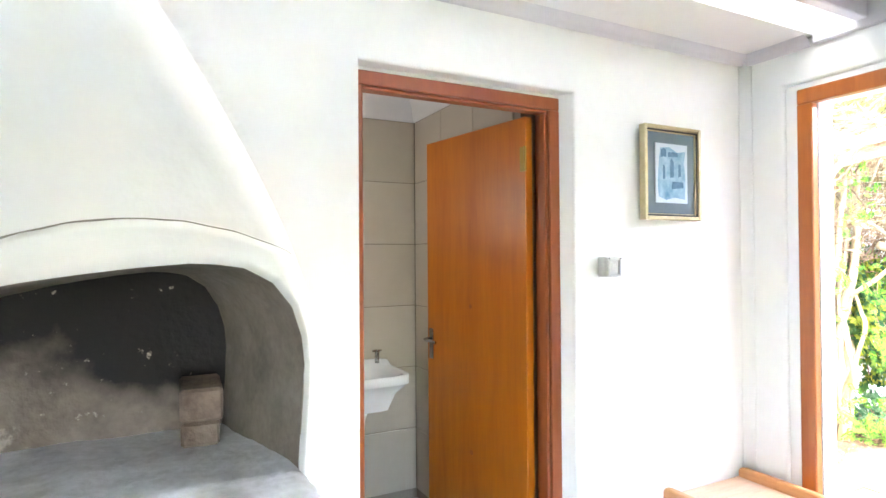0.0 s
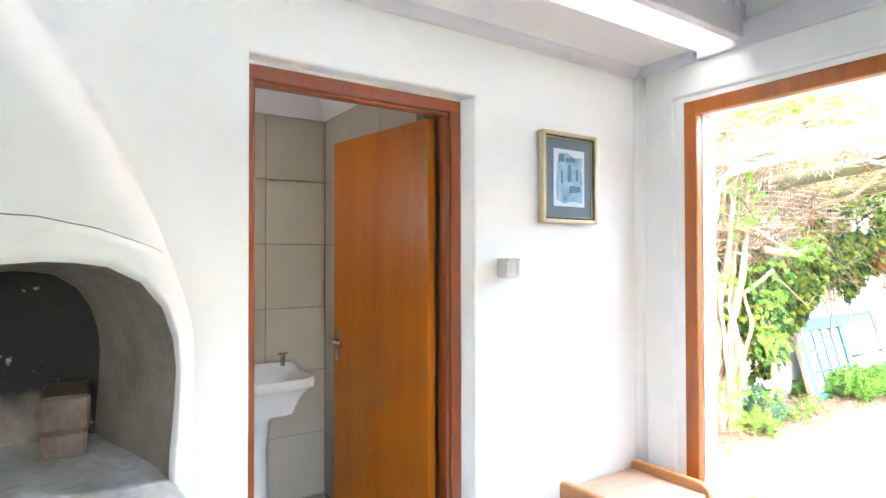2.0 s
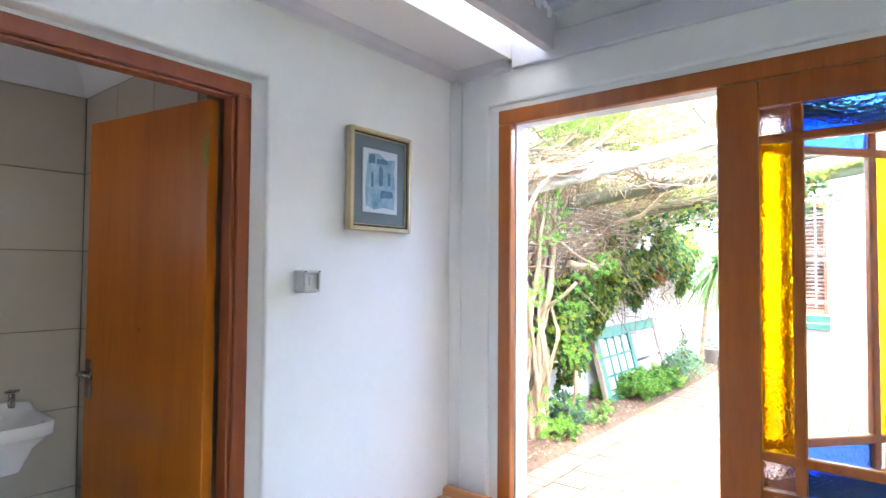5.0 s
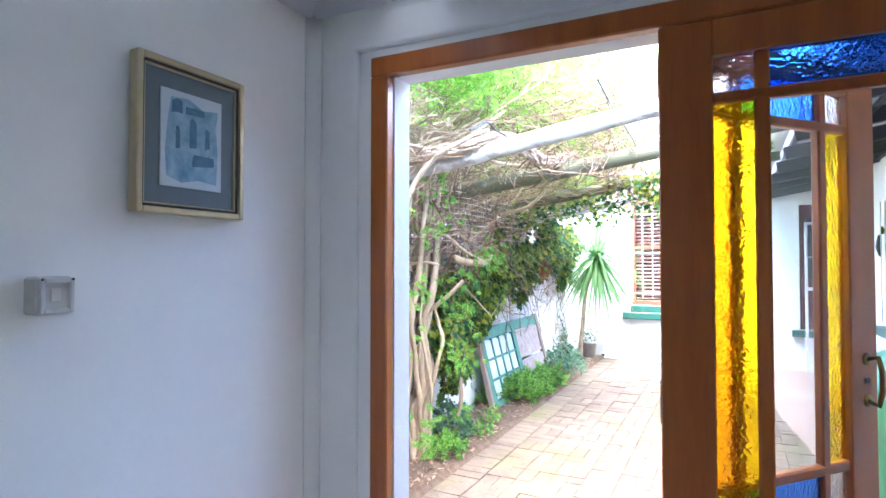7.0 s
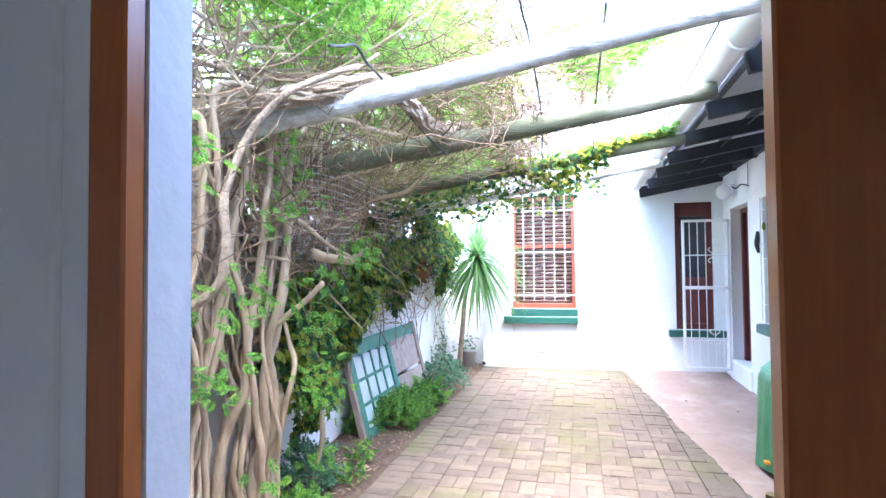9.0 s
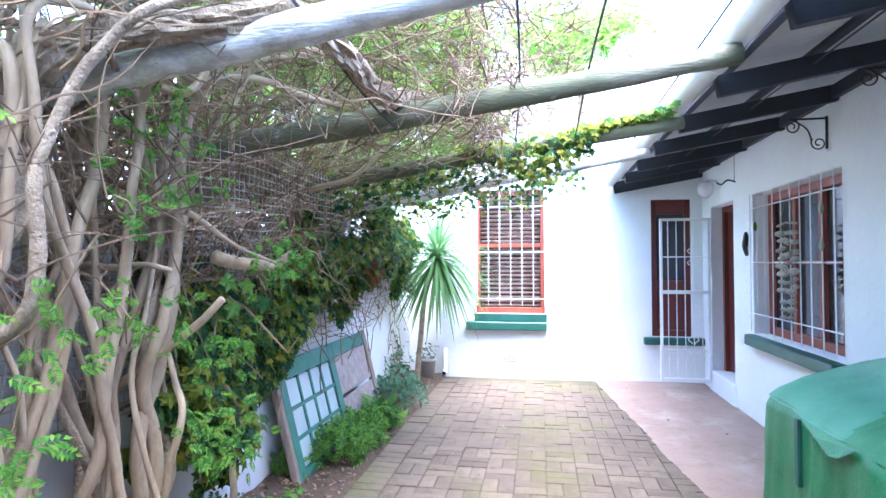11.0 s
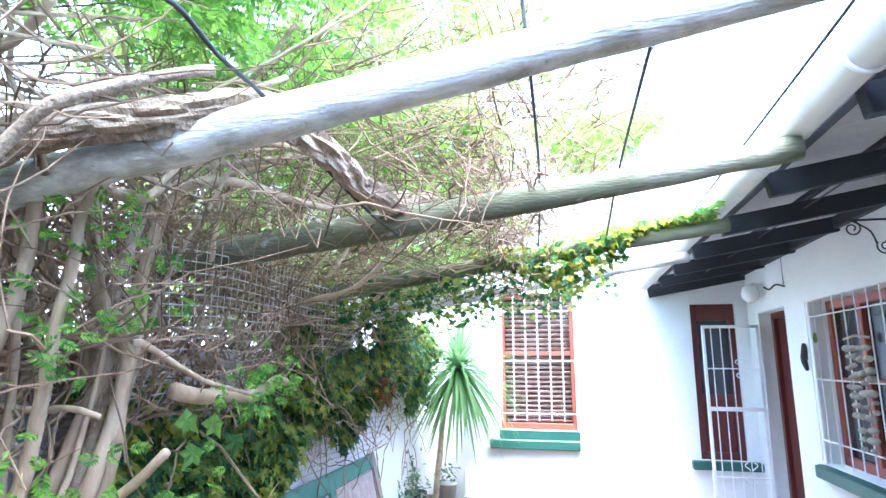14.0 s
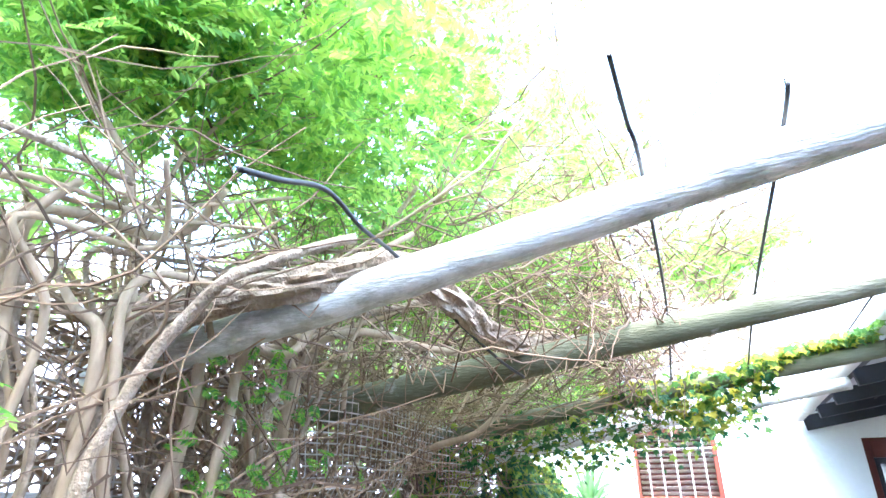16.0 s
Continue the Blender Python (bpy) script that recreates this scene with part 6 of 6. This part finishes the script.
scatter(g, *LOBED, q, [(ri.uniform(-0.7, 0.5), -1, ri.uniform(0.0, 0.8)) for _ in q], [ri.uniform(0.04, 0.07) for _ in q], ri, 0.9)
part("rusty_leaves", g, RUSTLEAF, ivy, "rust-coloured dying leaves", kind="stuff")
g = G()
for cx, cz in ((4.98, 1.38), (5.14, 1.36), (5.25, 1.42), (5.08, 1.27), (5.32, 1.28)):
    q = [(cx, 2.52, cz)]
    scatter(g, *LOBED, q, [(-0.5, -1, 0.3)], [0.09], ri, 1.2)
part("large_leaves", g, HERB, ivy, "large plain green leaves", kind="stuff")
g = G()
for k in range(160):
    s = Vector((ri.uniform(5.0, 9.3), 2.84, ri.uniform(0.7, 1.7)))
    pts = [s.copy()]
    d = Vector((ri.uniform(-1, 1), 0, ri.uniform(-1, 1))).normalized()
    for i in range(6):
        d = (d + Vector((ri.uniform(-.4, .4), ri.uniform(-.12, .1), ri.uniform(-.4, .4)))).normalized()
        s = s + d * 0.07
        pts.append(s.copy())
    g.tube(pts, 0.004, 4, cap=False)
part("runner_tangle", g, TWIG, ivy, "thin brown ivy runners", kind="stuff")

# creeper on the poles
creeper = thing("pole_creeper", (6.6, 1.0, 2.2), "yellow-green creeper hanging over the pergola poles", "creeper")
q, q2 = [], []
for k in range(2400):
    t = ri.random()
    if k < 1350:
        y = 0.46 + 1.30 * t
        z = 2.30 - 0.147 * (y - 0.4)
        fall = 0.30 * math.exp(-((y - 1.25) / 0.28) ** 2)
        q.append((6.51 + ri.gauss(0, 0.07), y, z + 0.05 * ri.random() + 0.04 - fall * ri.random() ** 1.2))
    else:
        y = 0.9 + 2.0 * t
        z = 2.25 - 0.147 * (y - 0.4)
        q2.append((ri.choice((6.5, 7.66)) + ri.gauss(0, 0.10), y, z + ri.gauss(0, 0.06) - 0.12 * ri.random() * (y > 1.2)))
for pts, mm, nm in ((q, IVYYELLOW, "leaves"), (q2, IVY, "dark_leaves")):
    g = G()
    scatter(g, *LOBED, pts, [(ri.uniform(-0.9, 0.4), ri.uniform(-0.6, 0.6), ri.uniform(0.1, 1)) for _ in pts], [ri.uniform(0.035, 0.065) for _ in pts], ri, 0.6)
    part(nm, g, mm, creeper, kind="stuff")

# ---- bed plants, palm, pots ----
rp = random.Random(5)


def clump(name, x, y, r, h, n, material, shape, size, label, cat):
    g = G()
    st = G()
    pts, nn = [], []
    for k in range(n):
        a = rp.uniform(0, 6.283)
        d = r * math.sqrt(rp.random())
        hh = h * (0.25 + 0.75 * rp.random()) * (1 - 0.55 * (d / r) ** 2)
        pts.append((x + d * math.cos(a), y + d * math.sin(a), 0.03 + hh))
        nn.append((rp.uniform(-0.8, 0.4), rp.uniform(-0.9, 0.4), rp.uniform(0.2, 1)))
    scatter(g, *shape, pts, nn, [rp.uniform(0.7, 1.25) * size for _ in pts], rp, -0.4)
    for k in range(max(5, n // 14)):
        e = pts[rp.randrange(n)]
        st.tube([(x + (e[0] - x) * 0.3, y + (e[1] - y) * 0.3, 0.0), ((x + e[0]) / 2, (y + e[1]) / 2, e[2] * 0.6), e], 0.003, 4, cap=False)
    t = thing(name, (x, y, 0.0), label, cat)
    part("leaves", g, material, t, kind="stuff")
    part("stalks", st, TWIG, t, kind="stuff")


clump("herb_clump", 6.75, 2.68, 0.24, 0.30, 230, HERB, SPRIG, 0.10, "ferny green herb clump by the old window", "plant")
clump("herb_clump", 7.15, 2.64, 0.22, 0.26, 210, HERB, SPRIG, 0.095, "ferny green herb clump in the bed", "plant")
clump("grass_tuft", 7.6, 2.62, 0.20, 0.22, 170, HERB, BLADE, 0.14, "bright grassy tuft at the paving edge", "plant")
clump("grey_shrub", 8.25, 2.62, 0.30, 0.36, 330, GREYHERB, BLADE, 0.075, "rounded grey-green shrub spilling onto the paving", "shrub")
clump("grey_shrub", 8.7, 2.72, 0.22, 0.34, 200, GREYHERB, BLADE, 0.07, "rounded grey-green shrub by the palm", "shrub")
clump("seedling", 5.85, 2.62, 0.09, 0.16, 40, HERB, BLADE, 0.07, "small green seedling in the mulch", "plant")
clump("seedling", 6.35, 2.86, 0.10, 0.22, 60, HERB, SPRIG, 0.08, "small herb at the foot of the white wall", "plant")
clump("grey_shrub", 5.35, 2.75, 0.16, 0.28, 120, GREYHERB, SPRIG, 0.09, "grey-green herb below the vine", "shrub")
clump("seedling", 5.5, 2.56, 0.12, 0.10, 60, HERB, BLADE, 0.06, "bright green ground cover below the vine", "plant")
clump("grass_tuft", 4.95, 2.62, 0.16, 0.14, 90, HERB, SPRIG, 0.07, "low bright green weeds below the vine", "plant")
clump("dry_bush", 8.95, 2.80, 0.16, 0.75, 70, GREYHERB, BLADE, 0.06, "thin leggy bush by the palm", "shrub")

palm = thing("palm", (9.5, 2.70, 0), "slender palm with a tuft of drooping sword leaves", "palm")
part("trunk", G().tube(spline([(9.50, 2.71, 0.0), (9.5, 2.66, 0.5), (9.5, 2.60, 1.05), (9.5, 2.47, 1.42)], 6), [0.05, 0.04, 0.036, 0.034, 0.033, 0.033, 0.032, 0.032, 0.031, 0.031, 0.03, 0.03, 0.03, 0.03, 0.03, 0.032, 0.035, 0.04, 0.045], 10), BARK, palm, smooth=True)
for k in range(190):
    a = k * 2.399
    el = 1.35 - 2.25 * (k / 190) + rp.uniform(-0.1, 0.1)
    L = rp.uniform(0.55, 0.82)
    d = Vector((math.cos(a) * math.cos(el), math.sin(a) * math.cos(el), math.sin(el)))
    s = Vector((-math.sin(a), math.cos(a), 0))
    o = Vector((9.5, 2.45, 1.46 + 0.06 * (1 - k / 190)))
    v, f = [], []
    for i in range(6):
        t = i / 5
        p = o + d * L * t - Vector((0, 0, 0.26 * t * t * (0.6 + math.cos(el))))
        w = 0.017 * math.sin(math.pi * (0.12 + 0.86 * t)) + 0.001
        v += [p - s * w, p + Vector((0, 0, -0.006)), p + s * w]
        if i:
            b = 3 * i
            f += [(b - 3, b - 2, b + 1, b), (b - 2, b - 1, b + 2, b + 1)]
    part("leaf", G().add(v, f), SWORD, palm, smooth=True)
for px, py, pr_, ph, mm, lab in ((9.75, 2.62, 0.10, 0.26, GREYPLASTIC, "grey flowerpot with a small plant"), (9.3, 2.86, 0.11, 0.24, IRON, "black plastic flowerpot on the soil")):
    t = thing("flowerpot", (px, py, 0.0), lab, "flowerpot")
    part("pot", G().lathe([(pr_ * 0.75, 0.0), (pr_, ph * 0.9), (pr_ * 1.08, ph * 0.9), (pr_ * 1.08, ph), (pr_ * 0.95, ph), (pr_ * 0.9, ph * 0.85)], (px, py, 0.0), 18), mm, t, smooth=True)
    g = G()
    pts = [(px + rp.gauss(0, 0.06), py + rp.gauss(0, 0.06), ph + rp.uniform(0, 0.16)) for _ in range(50)]
    scatter(g, *BLADE, pts, [(rp.uniform(-1, 1), -0.4, 0.6) for _ in pts], [0.06] * 50, rp)
    part("plant", g, GREYHERB, t, kind="stuff")
pipe = thing("waste_pipe", (10.0, 2.44, 0.0), "white drain pipe end low on the house corner", "pipe")
part("pipe", G().tube([(XF - 0.03, 2.44, 0.35), (XF - 0.03, 2.44, 0.1), (XF - 0.06, 2.44, 0.06), (XF - 0.14, 2.44, 0.055)], 0.03, 12), WHITEMETAL, pipe, smooth=True)
# black disc on the capped end paints the shade inside the pipe
part("mouth_shade_disc", G().tube([(XF - 0.14, 2.44, 0.055), (XF - 0.145, 2.44, 0.055)], 0.024, 12), IRON, pipe)

g = G()
pts = [(rp.uniform(3.0, 9.6), 0, 0) for _ in range(2600)]
pts = [(x, y, 0.025 + 0.05 * (y - 2.455) / 0.53 + rp.uniform(0, 0.02)) for x, y in ((q[0], rp.uniform(2.47, 2.95)) for q in pts)]
scatter(g, *BLADE, pts, [(rp.uniform(-0.5, 0.5), rp.uniform(-0.5, 0.5), 1) for _ in pts], [rp.uniform(0.02, 0.055) for _ in pts], rp)
solo("leaf_litter", g, LITTER, "dry brown leaf litter and bark chips on the bed", "leaf litter", kind="stuff")
g = G()
pts = [(rp.uniform(4.5, 9.9), rp.uniform(-0.3, 2.4), 0.012) for _ in range(34)]
scatter(g, *BLADE, pts, [(rp.uniform(-0.2, 0.2), rp.uniform(-0.2, 0.2), 1) for _ in pts], [rp.uniform(0.03, 0.06) for _ in pts], rp)
solo("fallen_leaves", g, LITTER, "a few dry leaves fallen on the paving", "leaves", kind="stuff")

# ---- beyond the yard ----
rt = random.Random(14)
for cx, cy, cz, sx, n in ((12.4, 0.95, 5.2, 0.95, 1100), (12.8, 2.7, 7.2, 1.9, 2600), (13.5, 3.6, 3.2, 1.3, 1700), (9.5, 5.2, 2.9, 1.4, 1500), (12.9, 0.45, 5.7, 0.8, 520)):
    t = thing("tree", (cx, cy, -0.14), "green leafy tree beyond the garden wall", "tree", "trees behind the wall")
    g = G()
    gnarl(g, [(cx, cy, -0.14), (cx + 0.1, cy, 1.4), (cx, cy + 0.1, cz - 0.5), (cx - 0.2, cy, cz)], 0.12, 0.05, 8)
    part("trunk", g, BARK, t, smooth=True)
    g = G()
    ends = []
    for k in range(14):
        e = Vector((cx, cy, cz - 0.6))
        d = Vector((rt.uniform(-1, 1), rt.uniform(-1, 1), rt.uniform(0.1, 1))).normalized()
        pts = [e.copy()]
        for i in range(6):
            d = (d + Vector((rt.uniform(-.3, .3), rt.uniform(-.3, .3), rt.uniform(-.2, .3)))).normalized()
            e = e + d * sx * 0.22
            pts.append(e.copy())
        ends += pts[2:]
        g.tube(pts, [0.04 - 0.005 * i for i in range(7)], 5, cap=False)
    part("limb_tangle", g, STEM, t, kind="stuff")
    g = G()
    pts = []
    for k in range(n):
        e = rt.choice(ends)
        pts.append((e.x + rt.gauss(0, 0.2), e.y + rt.gauss(0, 0.2), e.z + rt.gauss(0, 0.16)))
    scatter(g, *SPRIG, pts, [(rt.uniform(-1, 0.4), rt.uniform(-0.6, 0.6), rt.uniform(0.2, 1)) for _ in pts], [rt.uniform(0.14, 0.24) for _ in pts], rt)
    part("crown", g, CANOPY, t, kind="stuff")
v, f = [], []
for i in range(61):
    a = radians(-80 + 160 * i / 60)
    for j in range(7):
        h = (0, 20, 54, 100, 146, 178, 196)[j]
        k = 1 + 0.35 * noise.noise((a * 3, j * 0.5, 0)) + 0.12 * noise.noise((a * 14, j, 2))
        v.append(((420 + j * 22) * math.cos(a), (420 + j * 22) * math.sin(a), h * k - 1))
for i in range(60):
    for j in range(6):
        f.append((i * 7 + j, (i + 1) * 7 + j, (i + 1) * 7 + j + 1, i * 7 + j + 1))
solo("backdrop", G().add(v, f), MOUNTAIN, "mountain far beyond the roofs, haze put into its grey mauve colour", kind="structure", smooth=True)

# ---- bathroom tiles ----
back, side = bpy.data.objects["wall_bathroom_back"], bpy.data.objects["wall_bathroom_side"]
TW, TH, GAP = 0.34, 0.355, 0.005
tile_mesh = G().box((0, -0.008, 0), (TW - GAP, 0.0, TH - GAP), 0.0015).mesh("tile", TILE)
for j in range(6):
    for i in range(4):
        x = BX1 - (i + 1) * TW
        if x > BX0 - 0.1:
            piece("tile", tile_mesh, back, Matrix.Translation((x + GAP / 2, BY1 + 0.0075, 0.06 + j * TH)))
    for i in range(3):
        piece("tile", tile_mesh, side, pose(BX1 + 0.0075, BY1 - i * TW - GAP / 2 - 0.003, 0.06 + j * TH, 0, 0, -90))

# ---- pavers, in a basket weave with a header course along the bed ----
pav = bpy.data.objects["pavement"]
CELL, PG = 0.205, 0.0045
brick_mesh = G().box((-CELL / 2 + PG / 2, -CELL / 4 + PG / 2, -0.05), (CELL / 2 - PG / 2, CELL / 4 - PG / 2, 0.0), 0.004).mesh("paver", PAVER)
rest = G()
rb = random.Random(77)
near = 0
i = 0
cells = []
x = 2.97
while x < XF - 0.02:
    y = 2.24
    j = 0
    while y > -0.2:
        turn = 90 if (i + j) % 2 else 0
        for s in (-1, 1):
            off = (0, s * CELL / 4) if turn == 0 else (s * CELL / 4, 0)
            cells.append((x + CELL / 2 + off[0], y - CELL / 2 + off[1], turn))
        y -= CELL
        j += 1
    for s in (-1, 1):
        cells.append((x + CELL / 2 + s * CELL / 4, 2.348, 90))
    x += CELL
    i += 1
for cx, cy, turn in cells:
    m = pose(cx, cy, rb.uniform(-0.004, 0.003), rb.uniform(-0.9, 0.9), rb.uniform(-0.9, 0.9), turn + rb.uniform(-1.4, 1.4))
    if cx + CELL > XF:
        continue
    if 5.3 < cx < 7.25 and near < 300 and cy > 0.42:
        near += 1
        piece("paver", brick_mesh, pav, m)
    else:
        rest.box((-CELL / 2 + PG / 2, -CELL / 4 + PG / 2, -0.05), (CELL / 2 - PG / 2, CELL / 4 - PG / 2, 0.0), 0, m)
ob = part("paver_field", rest, PAVER_FAR, pav, "sandy clay pavers in a basket weave", kind="stuff")
